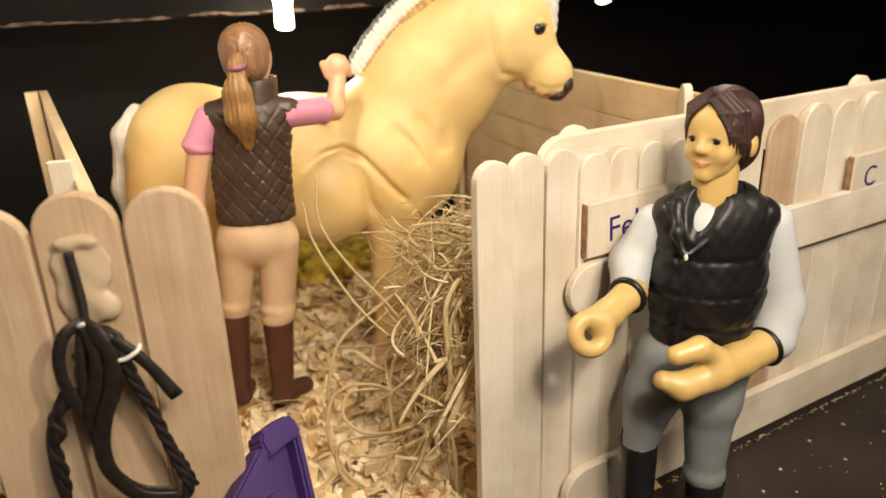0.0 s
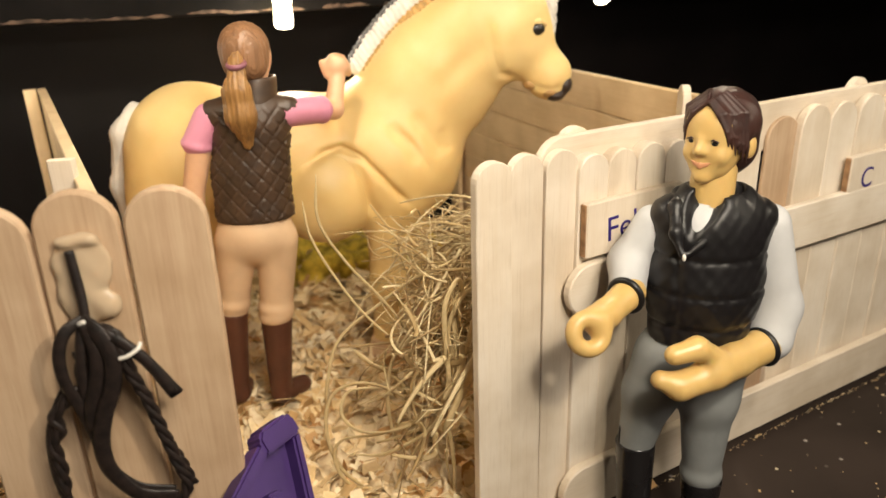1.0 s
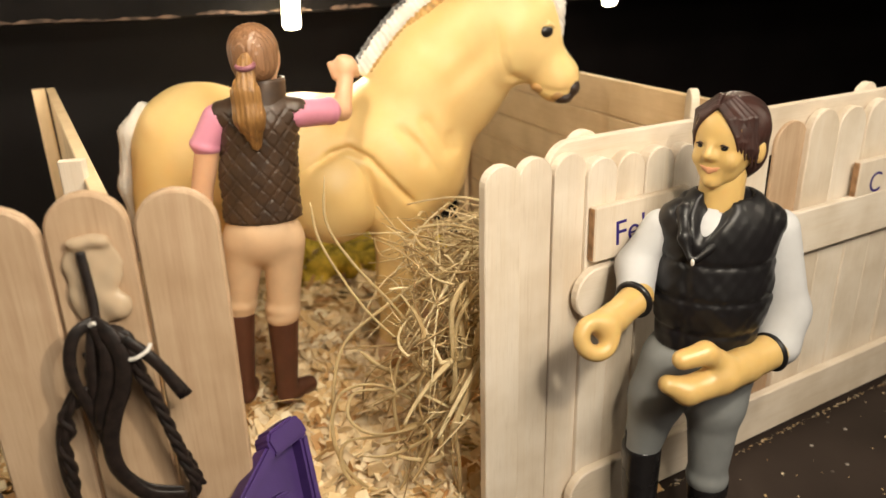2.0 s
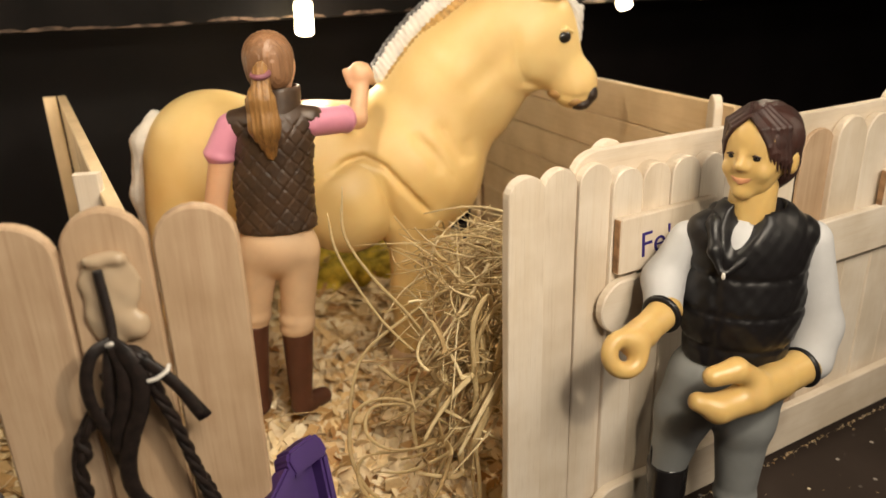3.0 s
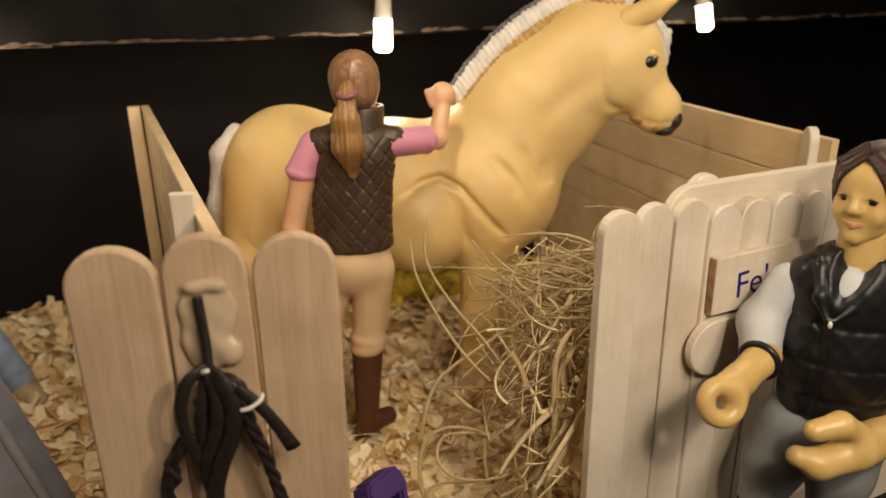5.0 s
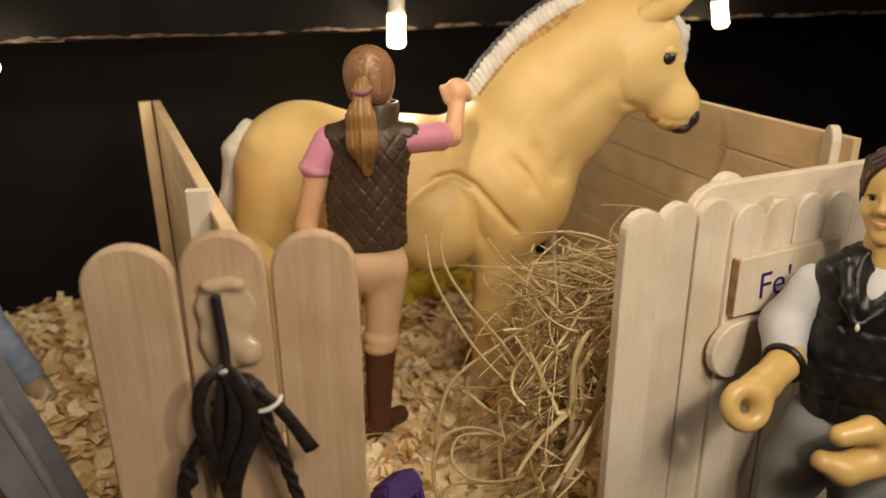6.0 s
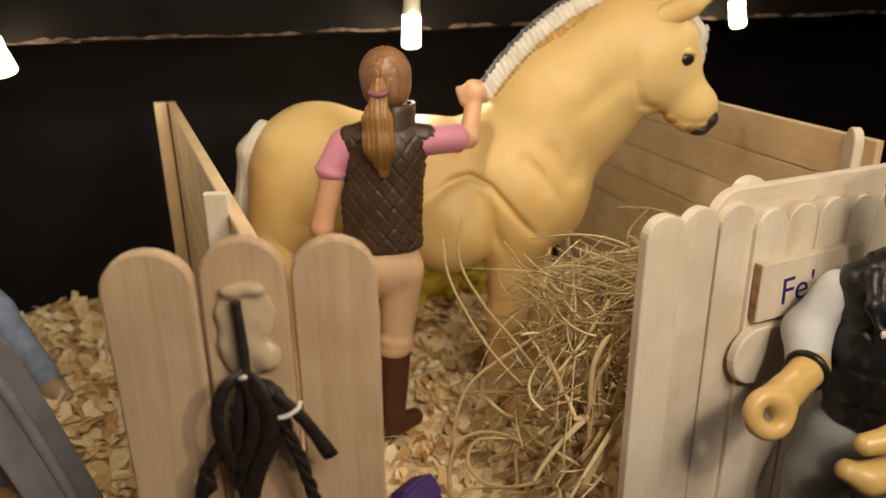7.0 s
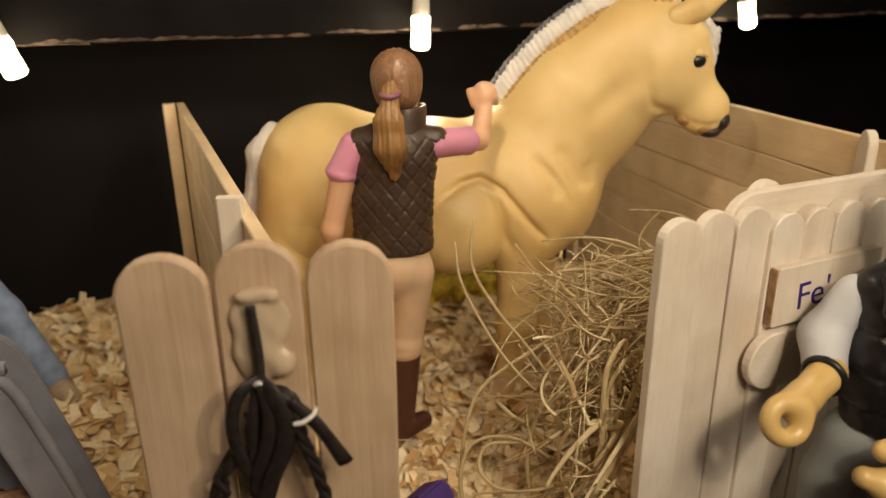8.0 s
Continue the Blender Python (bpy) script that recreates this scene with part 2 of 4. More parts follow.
def tube(path, radius, sides=6, flat=1.0, up=(0, 0, 1)):
    """A tube along a path; radius is one number or one per point; flat squashes it into a ribbon."""
    path = np.asarray(path, dtype=float)
    n = len(path)
    r = np.broadcast_to(np.asarray(radius, dtype=float), (n,))
    t = np.gradient(path, axis=0)
    t /= np.linalg.norm(t, axis=1, keepdims=True) + 1e-9
    ref = np.array(up, dtype=float)
    a = np.cross(t, ref)
    bad = np.linalg.norm(a, axis=1) < 0.15
    a[bad] = np.cross(t[bad], np.array([1.0, 0.3, 0.0]))
    a /= np.linalg.norm(a, axis=1, keepdims=True)
    for i in range(1, n):
        if a[i] @ a[i - 1] < 0:
            a[i] = -a[i]
    b = np.cross(t, a)
    ang = np.linspace(0, 2 * np.pi, sides, endpoint=False)
    v = path[:, None] + r[:, None, None] * (np.cos(ang)[None, :, None] * a[:, None] + flat * np.sin(ang)[None, :, None] * b[:, None])
    faces = [[i * sides + j, i * sides + (j + 1) % sides, (i + 1) * sides + (j + 1) % sides, (i + 1) * sides + j]
             for i in range(n - 1) for j in range(sides)]
    faces += [list(range(sides - 1, -1, -1)), [(n - 1) * sides + j for j in range(sides)]]
    return v.reshape(-1, 3), faces


def join(pieces):
    verts, faces, k = [], [], 0
    for v, f in pieces:
        verts.append(np.asarray(v, dtype=float))
        faces += [[i + k for i in face] for face in f]
        k += len(v)
    return np.vstack(verts), faces


# ---- rounded forms: blended cones and ellipsoids, meshed on a grid ----
def cone(a, b, ra, rb, q=1.0):
    return ("cone", a, b, ra, rb, q)


def egg(c, r):
    return ("egg", c, r)


def distance(prim, P):
    if prim[0] == "cone":
        _, a, b, ra, rb, q = prim
        s = np.array([1.0, 1.0 / q, 1.0])
        a, b = np.array(a) * s, np.array(b) * s
        d = b - a
        rel = P * s - a
        h = np.clip(rel @ d / (d @ d + 1e-9), 0, 1)
        return (np.linalg.norm(rel - h[..., None] * d, axis=-1) - (ra + (rb - ra) * h)) * min(1.0, q + 0.15)
    if prim[0] == "egg":
        _, c, r = prim
        r = np.array(r, dtype=float)
        rel = P - np.array(c)
        k0 = np.linalg.norm(rel / r, axis=-1)
        k1 = np.linalg.norm(rel / (r * r), axis=-1) + 1e-9
        return k0 * (k0 - 1.0) / k1
    if prim[0] == "ring":
        _, c, axis, big, small = prim
        ax = np.array(axis, dtype=float)
        ax /= np.linalg.norm(ax)
        rel = P - np.array(c)
        h = rel @ ax
        flat = np.linalg.norm(rel - h[..., None] * ax, axis=-1)
        return np.hypot(flat - big, h) - small
    _, axis, level, sign = prim
    return -sign * (P[..., axis] - level)


def reach(prim):
    if prim[0] == "cone":
        r = max(prim[3], prim[4])
        return np.minimum(prim[1], prim[2]) - r, np.maximum(prim[1], prim[2]) + r
    if prim[0] == "egg":
        return np.array(prim[1]) - prim[2], np.array(prim[1]) + prim[2]
    return np.array(prim[1]) - prim[3] - prim[4], np.array(prim[1]) + prim[3] + prim[4]


def blend(prims, k, step, cut=(), detail=None, cut_k=0.3):
    """Mesh of the smooth union of prims less the cuts, with detail(P) added to the field."""
    los, his = zip(*[reach(p) for p in prims])
    lo, hi = np.min(los, axis=0) - 2 * step - k * 0.3, np.max(his, axis=0) + 2 * step + k * 0.3
    axes = [np.arange(l, h + step, step) for l, h in zip(lo, hi)]
    P = np.stack(np.meshgrid(*axes, indexing="ij"), axis=-1)
    F = None
    for p in prims:
        d = distance(p, P)
        if F is None:
            F = d
        else:
            h = np.clip(0.5 + 0.5 * (F - d) / k, 0, 1)
            F = F + (d - F) * h - k * h * (1 - h)
    if detail is not None:
        F = F + detail(P)
    for p in cut:
        d = -distance(p, P)
        h = np.clip(0.5 - 0.5 * (F - d) / cut_k, 0, 1)
        F = F + (d - F) * h + cut_k * h * (1 - h)
    F[[0, -1]] = F[:, [0, -1]] = 1.0
    F[:, :, [0, -1]] = 1.0
    S = F < 0
    shape = tuple(n - 1 for n in F.shape)
    corner = [(i, j, l) for i in (0, 1) for j in (0, 1) for l in (0, 1)]

    def sub(A, c):
        return A[c[0]:c[0] + shape[0], c[1]:c[1] + shape[1], c[2]:c[2] + shape[2]]
    count = sum(sub(S, c).astype(np.int8) for c in corner)
    cells = np.argwhere((count > 0) & (count < 8))
    index = np.full(shape, -1, dtype=np.int64)
    index[tuple(cells.T)] = np.arange(len(cells))
    total, number = np.zeros((len(cells), 3)), np.zeros(len(cells))
    for a in corner:
        for ax in range(3):
            if a[ax]:
                continue
            b = list(a)
            b[ax] = 1
            fa, fb = F[tuple((cells + a).T)], F[tuple((cells + b).T)]
            cross = (fa < 0) != (fb < 0)
            t = np.where(cross, fa / np.where(cross, fa - fb, 1.0), 0.0)
            p = np.tile(np.array(a, dtype=float), (len(cells), 1))
            p[:, ax] += t
            total += np.where(cross[:, None], p, 0)
            number += cross
    verts = lo + step * (cells + total / number[:, None])
    faces = []
    for ax in range(3):
        o1, o2 = [(1, 2), (2, 0), (0, 1)][ax]
        s0 = [slice(0, n - 1) if i == ax else slice(1, n - 1) for i, n in enumerate(F.shape)]
        s1 = [slice(1, n) if i == ax else slice(1, n - 1) for i, n in enumerate(F.shape)]
        A, B = S[tuple(s0)], S[tuple(s1)]
        for flip in (False, True):
            e = np.argwhere((A & ~B) if not flip else (~A & B))
            if not len(e):
                continue
            e = e + [0 if i == ax else 1 for i in range(3)]
            d1, d2 = np.zeros(3, int), np.zeros(3, int)
            d1[o1], d2[o2] = 1, 1
            q = [index[tuple((e - d1 - d2).T)], index[tuple((e - d2).T)], index[tuple(e.T)], index[tuple((e - d1).T)]]
            faces.append(np.stack(q if not flip else q[::-1], axis=1))
    return verts, np.vstack(faces)


def groove(P, line, width, depth):
    """A furrow along a line of (x, z) on the side of a form, fading out at both ends."""
    best, along, n = np.full(P.shape[:-1], 1e9), np.zeros(P.shape[:-1]), len(line) - 1
    for i, (a, b) in enumerate(zip(line[:-1], line[1:])):
        dx, dz = b[0] - a[0], b[1] - a[1]
        t = np.clip(((P[..., 0] - a[0]) * dx + (P[..., 2] - a[1]) * dz) / (dx * dx + dz * dz), 0, 1)
        d = np.hypot(P[..., 0] - a[0] - t * dx, P[..., 2] - a[1] - t * dz)
        along = np.where(d < best, (i + t) / n, along)
        best = np.minimum(best, d)
    fade = np.clip(5 * along, 0.15, 1) * np.clip(5 * (1 - along), 0.15, 1)
    return depth * fade * np.exp(-(best / width) ** 2) * (P[..., 1] > 3)


def figure(name, groups, at, label, category):
    """One mesh out of several blended forms, each with its own paint."""
    verts, faces, index, mats, k = [], [], [], [], 0
    for mat, (v, f) in groups:
        verts.append(v)
        faces.append(np.asarray(f) + k)
        index += [len(mats)] * len(f)
        mats.append(mat)
        k += len(v)
    ob = mesh_object(name, np.vstack(verts), np.vstack(faces), mats, index=index, at=at)
    return tagged(ob, label, category)


def frame_pose(x, y, z, ux, uy):
    """Local x along (ux, uy), local y a quarter turn to its left, z up; in millimetres."""
    l = math.hypot(ux, uy)
    ux, uy = ux / l, uy / l
    return Matrix(((ux, -uy, 0, x * MM), (uy, ux, 0, y * MM), (0, 0, 1, z * MM), (0, 0, 0, 1)))


# ---- the setting ----
def box_structure(name, lo, hi, mat, label, category, b=0.0):
    v, f = slab(lo, hi, b)
    ob = mesh_object(name, v, f, mat, smooth=False)
    return tagged(ob, label, category, kind="structure")


box_structure("floor", (-900, -1200, -20), (1100, 175, 0), TABLE, "dark brown board floor with pale flecks of dust", "floor")
box_structure("wall_back", (-900, 175, -20), (1100, 190, 420), BLACK, "black painted board behind the stalls", "wall")
box_structure("wall_left", (-915, -1200, -20), (-900, 190, 1000), ROOM, "plain wall of the dim room", "wall")
box_structure("wall_right", (1100, -1200, -20), (1115, 190, 1000), ROOM, "plain wall of the dim room", "wall")
box_structure("wall_front", (-900, -1215, -20), (1100, -1200, 1000), ROOM, "plain wall of the dim room", "wall")
box_structure("ceiling", (-900, -1200, 1000), (1100, 190, 1015), ROOM, "plain ceiling of the dim room", "ceiling")

# dark beam with chipped paint over the stalls
beam = thing("beam", "dark brown wooden beam with paint chipped along its lower edge", "beam", (60, 118, 91))
beam.rotation_euler = (0, radians(0.25), 0)
v, f = slab((-500, 0, 0), (500, 14, 70), 0.6)
mesh_object("board", v, f, BEAM, beam, smooth=False)
rnd = random.Random(4)
for i in range(70):
    x = -330 + i * 9.6 + rnd.uniform(-4, 4)
    w, h = rnd.uniform(6, 17), rnd.uniform(0.35, 1.15)
    z = rnd.uniform(0.3, 0.9)
    n = 9
    up = [(x + w * (j / n - 0.5), -0.12, z + h * (0.75 + rnd.uniform(-0.3, 0.35)) * (1 - abs(2 * j / n - 1) ** 4)) for j in range(n + 1)]
    down = [(p[0], -0.12, z - rnd.uniform(0, 0.3)) for p in up]
    m = n + 1
    vs = up + down + [(a, 0.25, c) for a, b, c in up + down]
    fs = [[j, j + m, j + m + 1, j + 1] for j in range(n)] + [[j, j + 1, j + 2 * m + 1, j + 2 * m] for j in range(n)]
    fs += [[j + m, j + 3 * m, j + 3 * m + 1, j + m + 1] for j in range(n)]
    mesh_object("paint_chip", vs, fs, CHIP, beam, smooth=False)


# string of small lamps
def string_lamp():
    lamp = thing("string_light", "lit warm-white bulb of a string of lights hanging on its wire", "string light", (0, 0, 0), "string lights")
    prof = [(0.6, 0), (1.7, 0.15), (2.4, 0.8), (2.5, 2.0), (2.25, 6.4), (2.45, 6.7), (2.4, 8.0), (2.0, 8.8)]
    n = 14
    vs = [(r * math.cos(2 * math.pi * j / n), r * math.sin(2 * math.pi * j / n), z) for r, z in prof for j in range(n)]
    fs = [[i * n + j, i * n + (j + 1) % n, (i + 1) * n + (j + 1) % n, (i + 1) * n + j] for i in range(len(prof) - 1) for j in range(n)]
    fs += [list(range(n - 1, -1, -1)), [(len(prof) - 1) * n + j for j in range(n)]]
    mesh_object("bulb", vs, fs, LED, lamp)
    v, f = tube([(0, 0, 8.6), (0, 0, 9.2), (0.2, 0, 16)], [2.5, 2.3, 1.9], 12)
    mesh_object("socket", v, f, WHITE_PL, lamp, "white plastic socket")
    v, f = tube(spline([(0.2, 0, 15.6), (0, 0.6, 24), (-0.6, 1.0, 40)]), 0.8, 8)
    mesh_object("wire", v, f, WHITE_PL, lamp)
    return lamp


first = string_lamp()
first.matrix_basis = mpose(67.2, 112, 87.0, 0, 2, 0)
copy_thing(first, mpose(-26, 112, 85.5, 0, -16, 0))
copy_thing(first, mpose(180, 112, 88.5, 0, -14, 0))
# unseen bulbs added over the aisle to brighten the stall fronts
copy_thing(first, mpose(40, -78, 122, 0, 0, 0))
copy_thing(first, mpose(165, -78, 122, 0, 0, 0))
# and a third row over the stalls, added unseen to light bedding and horse
for x, y in ((-52, 36), (41, 36), (148, 36)):
    copy_thing(first, mpose(x, y, 128, 0, 0, 0))
# cords added out of view so that the extra bulbs hang from something
v, f = tube([(-900, -77, 161.6), (100, -77, 161.4), (1100, -77, 161.6)], 0.9, 8)
cord_thing = thing("light_cord", "unseen pale cord added to hold the extra bulbs", "cord")
mesh_object("cord", v, f, WHITE_PL, cord_thing)
v, f = tube([(-900, 36, 167.6), (100, 36, 167.4), (1100, 36, 167.6)], 0.9, 8)
cord_thing = thing("light_cord", "unseen pale cord added to hold the extra bulbs", "cord")
mesh_object("cord", v, f, WHITE_PL, cord_thing)
# first three belong to the back-row bulbs; the others are unseen added fill
for x, y, z, watts in ((67.2, 107, 88, 0.045), (-26, 107, 87, 0.025), (180, 107, 90, 0.025), (40, -78, 120, 0.19), (165, -78, 120, 0.09), (41, 36, 126, 0.10), (-52, 36, 126, 0.06), (148, 36, 126, 0.06)):
    data = bpy.data.lights.new("string_and_fill_glow", "POINT")
    data.energy, data.color, data.shadow_soft_size = watts, (1.0, 0.85, 0.64), 0.003
    new("string_and_fill_glow", data).location = (x * MM, y * MM, z * MM)


# ---- stall fronts ----
left_fence = thing("fence", "short stall front of three wide round-topped tan craft sticks", "fence", (4.4, 3.5, 0))
left_fence.rotation_euler = (0, 0, radians(-16))
for i, (x, w, top, lean, y) in enumerate([(-10.0, 9.9, 77.5, 0.0, 0.2), (0.0, 9.3, 78.4, 0.0, 0.3), (9.6, 9.5, 78.0, 0.2, 0.0)]):
    stick("slat", left_fence, w, top, 2.0, mpose(x, y, 0, 0, lean, 0), TAN, seed=i, edge=0.3)
v, f = slab((-14, 2.5, 8), (13, 4.4, 17), 0.3)
mesh_object("rail", v, f, TAN, left_fence, smooth=False)

right_fence = thing("fence", "stall front of narrow round-topped pale craft sticks with rails", "fence", (58.6, 2, -0.7))
x = -1.0
for i, (w, top, y) in enumerate([(6.7, 74.2, 0), (6.4, 74.5, 0.1), (6.5, 74.2, 0.05), (6.2, 72.8, -0.8), (6.3, 72.8, -0.7), (6.4, 72.9, -0.8), (6.3, 72.5, -0.7),
                                (6.4, 72.8, -0.8), (6.5, 72.5, -0.7), (6.4, 72.7, -0.8)]):
    stick("slat", right_fence, w - 0.02, top, 1.8 - y, mpose(x + w / 2, y, 0, 0, random.Random(i).uniform(-0.25, 0.25), 0), BIRCH, seed=20 + i, edge=0.16)
    x += w
# tan in place of pale birch puts the recess's shade into the colour
stick("slat", right_fence, 9.6, 72.6, 0.9, mpose(71.8, 0.95, 0), TAN, "recessed round-topped stick, its shade coloured in tan", seed=40)
x = 75.4
for i in range(18):
    w = 9.4
    stick("slat", right_fence, w - 0.15, 73.9 + random.Random(i).uniform(-0.3, 0.4), 1.9, mpose(x + w / 2, -0.3 + 0.2 * (i % 2), 0, 0, random.Random(i + 9).uniform(-0.2, 0.2), 0), BIRCH, seed=50 + i, flat=0.5)
    x += w
# rails: sticks laid on their side, grain along x
def lay(x, y, z):
    return mpose(x, y, z, 0, 90, 0)


stick("rail", right_fence, 9.6, 190, 1.7, lay(15.6, -2.6, 49.8), BIRCH, "upper rail with a rounded end", bottom=True, top=False, seed=70, flat=1.0)
stick("rail", right_fence, 10.5, 190, 1.9, lay(15.8, -2.8, 8.0), BIRCH, "lower rail with a rounded end", bottom=True, top=False, seed=71, flat=1.0)
stick("rail", right_fence, 9.6, 190, 1.7, lay(12.2, 1.9, 71.0), BIRCH, "top rail behind the sticks", bottom=True, top=False, seed=72, flat=1.0)
stick("brace", right_fence, 6.5, 76.6, 1.7, mpose(21.2, 3.7, 0), BIRCH, seed=73)
for i, x in enumerate((99.5, 150)):
    stick("brace", right_fence, 6.5, 77.2, 1.7, mpose(x, 3.7, 0), BIRCH, seed=74 + i)


# name boards
def letters(text, size, parent, at):
    cu = bpy.data.curves.new("letters", "FONT")
    cu.body, cu.size, cu.extrude, cu.offset = text, size * MM, 0.05 * MM, -0.03 * MM
    ob = new("letters", cu)
    bpy.context.view_layer.update()
    me = bpy.data.meshes.new_from_object(ob.evaluated_get(bpy.context.evaluated_depsgraph_get()))
    bpy.data.objects.remove(ob)
    me.materials.clear()
    me.materials.append(INK)
    out = new("letters", me)
    out.parent, out.matrix_basis = parent, at
    out["label"] = "handwritten dark blue letters"
    return out


def name_board(x, z, width, height, text, size, tx, tz, tilt):
    board = thing("name_board", "small pale wooden name board with blue handwriting on the stall front", "sign", (x, 1.0, z), "name boards")
    v, f = slab((0, -1.5, 0), (width, 0.1, height), 0.22)
    panel = mesh_object("panel", v, f, BIRCH, board, smooth=False)
    v, f = slab((-0.2, -1.25, 0.25), (0.15, 0.0, height - 0.25), 0.1)
    mesh_object("sawn_end", v, f, RAW_EDGE, panel, "rough brown sawn end", smooth=False)
    letters(text, size, panel, mpose(tx, -1.55, tz, 90, tilt, 0))
    board.rotation_euler = (0, radians(-0.6), 0)
    return board


name_board(77.6, 54.9, 21.5, 9.6, "Fe'", 6.2, 4.2, 2.2, -3)
name_board(149.6, 51.8, 22, 9.6, "C", 6.4, 4.0, 2.2, 0)

# right partition: horizontal sticks one above the other
right_part = thing("partition", "stall partition of horizontal pale wooden planks", "partition", (127.3, 21, 0))
right_part.rotation_euler = (0, 0, radians(-7.5))
for i in range(8):
    v, f = stick_shape(9.3, 132, 1.8, top=False, seed=80 + i)
    mesh_object("plank", v, f, PLANK, right_part, smooth=False,
                at=Matrix(((0, 1, 0, 0.15 * (i % 2) * MM), (0, 0, 1, 0), (1, 0, 0, (4.8 + 9.45 * i - 1.8) * MM), (0, 0, 0, 1))))
for y, h, k in ((2.2, 76.2, 0), (126, 66, 1)):
    stick("post", right_part, 6.8, h, 1.8, mpose(-1.9, y, 0, 0, 0, 90 if k else 60), PLANK if k else BIRCH, seed=90 + k)

# left partition: two boards back to back
left_part = thing("partition", "double wooden stall partition with a raw upper edge", "partition", (5.5, 75, 0))
for k in range(8):
    v, f = slab((0.9, -66, 9.3 * k), (2.6, 57, 9.3 * k + 9.2 if k < 7 else 74.2), 0.2)
    mesh_object("plank", v, f, PLANK, left_part, smooth=False)
stick("post", left_part, 3.0, 75, 2.4, mpose(-1.1, 55.2, 0), PLANK, seed=95, top=False)
stick("brace", left_part, 3.4, 77.6, 1.8, mpose(-0.6, -49.5, 0, 0, 0, -20), BIRCH, seed=96, top=False)
v, f = slab((0.7, -65.5, 74.25), (2.7, 57, 75.0), 0.2)
mesh_object("raw_edge", v, f, PLANK, left_part, "rough pale upper edge", smooth=False)


# ---- bridle glued to the fence ----
bridle = thing("bridle", "toy bridle of black braided cords hanging from hot glue", "bridle", (3.8, 1.4, 58.3))
bridle.rotation_euler = (0, 0, radians(-16))


def cord(name, pts, r, parent=bridle, mat=LEATHER, flat=1.0, label="", up=(0, 1, 0), off=(3.6, -2, 60), plies=0):
    path = spline([np.subtract(p, off) for p in pts], 14 if plies else 8)
    if not plies:
        v, f = tube(path, r, 8, flat, up)
        return mesh_object(name, v, f, mat, parent, label)
    run = np.concatenate([[0], np.cumsum(np.linalg.norm(np.diff(path, axis=0), axis=1))])
    pieces = []
    for k in range(plies):
        a = run * 1.5 / r * 0.45 + 2 * np.pi * k / plies
        off2 = np.stack([np.cos(a), 0.6 * np.sin(a), 0.25 * np.sin(a)], axis=1) * r * 0.55
        pieces.append(tube(path + off2, r * 0.6, 6, 0.8, up))
    v, f = join(pieces)
    return mesh_object(name, v, f, mat, parent, label)


v, f = blend([cone((-0.4, -0.9, 1.0), (-0.9, -0.9, -3), 1.7, 1.7, 0.4), cone((-0.9, -0.9, -3), (-1.6, -1.0, -10), 1.7, 0.8, 0.4)], 1.0, 0.3,
             detail=lambda P: 0.22 * np.sin(P[..., 0] * 3.4 + 0.25 * P[..., 2]) + 0.1 * np.sin(P[..., 2] * 2.3))
mesh_object("headpiece", v, f, LEATHER, bridle, "folded black leather headpiece")
cord("hanging_cord", [(2.9, -1.3, 73.8), (3.1, -1.6, 71), (3.3, -2.0, 68), (3.3, -2.6, 65.2)], 0.56, flat=0.7)
cord("strap", [(3.3, -3.2, 66.0), (1.3, -4.0, 65.0), (0.2, -4.3, 62.3), (0.1, -4.3, 59.2), (0.8, -4.2, 56.2), (1.4, -4.0, 53.4), (1.9, -3.9, 50.6), (2.3, -3.9, 47.6), (3.3, -3.9, 45), (5.6, -3.8, 42.4), (9.6, -3.7, 41.0)], 0.72, flat=0.3)
cord("strap", [(3.1, -3.4, 66.0), (4.9, -4.6, 64.6), (5.8, -5.0, 61.4), (5.2, -5.0, 57.8), (3.8, -4.8, 54.6), (2.7, -4.6, 51), (2.5, -4.5, 47.8), (3.2, -4.3, 45.0), (5.6, -4.2, 41.6), (9.8, -4.0, 40.2)], 1.0, flat=0.26)
cord("strap", [(3.6, -3.8, 65.6), (4.2, -4.6, 62), (3.6, -4.6, 58.6), (2.4, -4.4, 55.2), (2.0, -4.2, 52)], 0.9, flat=0.3)
cord("strap", [(3.0, -3.4, 65.4), (2.4, -3.9, 62.4), (2.0, -4.0, 59), (1.8, -4.0, 55.6)], 0.6, flat=0.4)
cord("strap", [(4.6, -3.4, 65.0), (6.3, -4.2, 64.4), (7.1, -4.5, 62.2), (7.3, -4.2, 59), (8.3, -3.9, 55.4), (9.0, -3.7, 52), (9.8, -3.6, 48), (10.4, -3.5, 44.8), (11.1, -3.4, 41.6), (10.2, -3.4, 39)], 0.72, plies=3)
cord("braid", [(7.0, -3.4, 61.0), (7.6, -3.3, 57.5), (8.6, -3.2, 53.4), (9.4, -3.0, 49.0), (10.8, -3.0, 45), (11.8, -3.0, 41)], 0.55, plies=3)
cord("braid", [(0.6, -3.6, 57.6), (-0.8, -3.5, 55.6), (-2.2, -3.4, 54), (-1.9, -3.4, 52.2), (-3.0, -3.3, 50.2), (-2.9, -3.2, 47), (-3.2, -3.0, 43)], 0.78, plies=3)
cord("strap", [(0.2, -3.4, 58.0), (-1.6, -3.2, 55.0), (-3.0, -3.2, 51.4), (-3.5, -3.2, 46), (-3.0, -3.0, 40)], 0.7, flat=0.35)
for dy in (0.5, -0.45, 0.0):
    end = cord("strap_end", [(6.4, -4.3 - dy, 63.6 + dy), (9.3, -4.4 - dy, 60.2 + dy), (12.1 - abs(dy), -4.2 - dy, 55.2 + dy)], 0.72, flat=0.55)
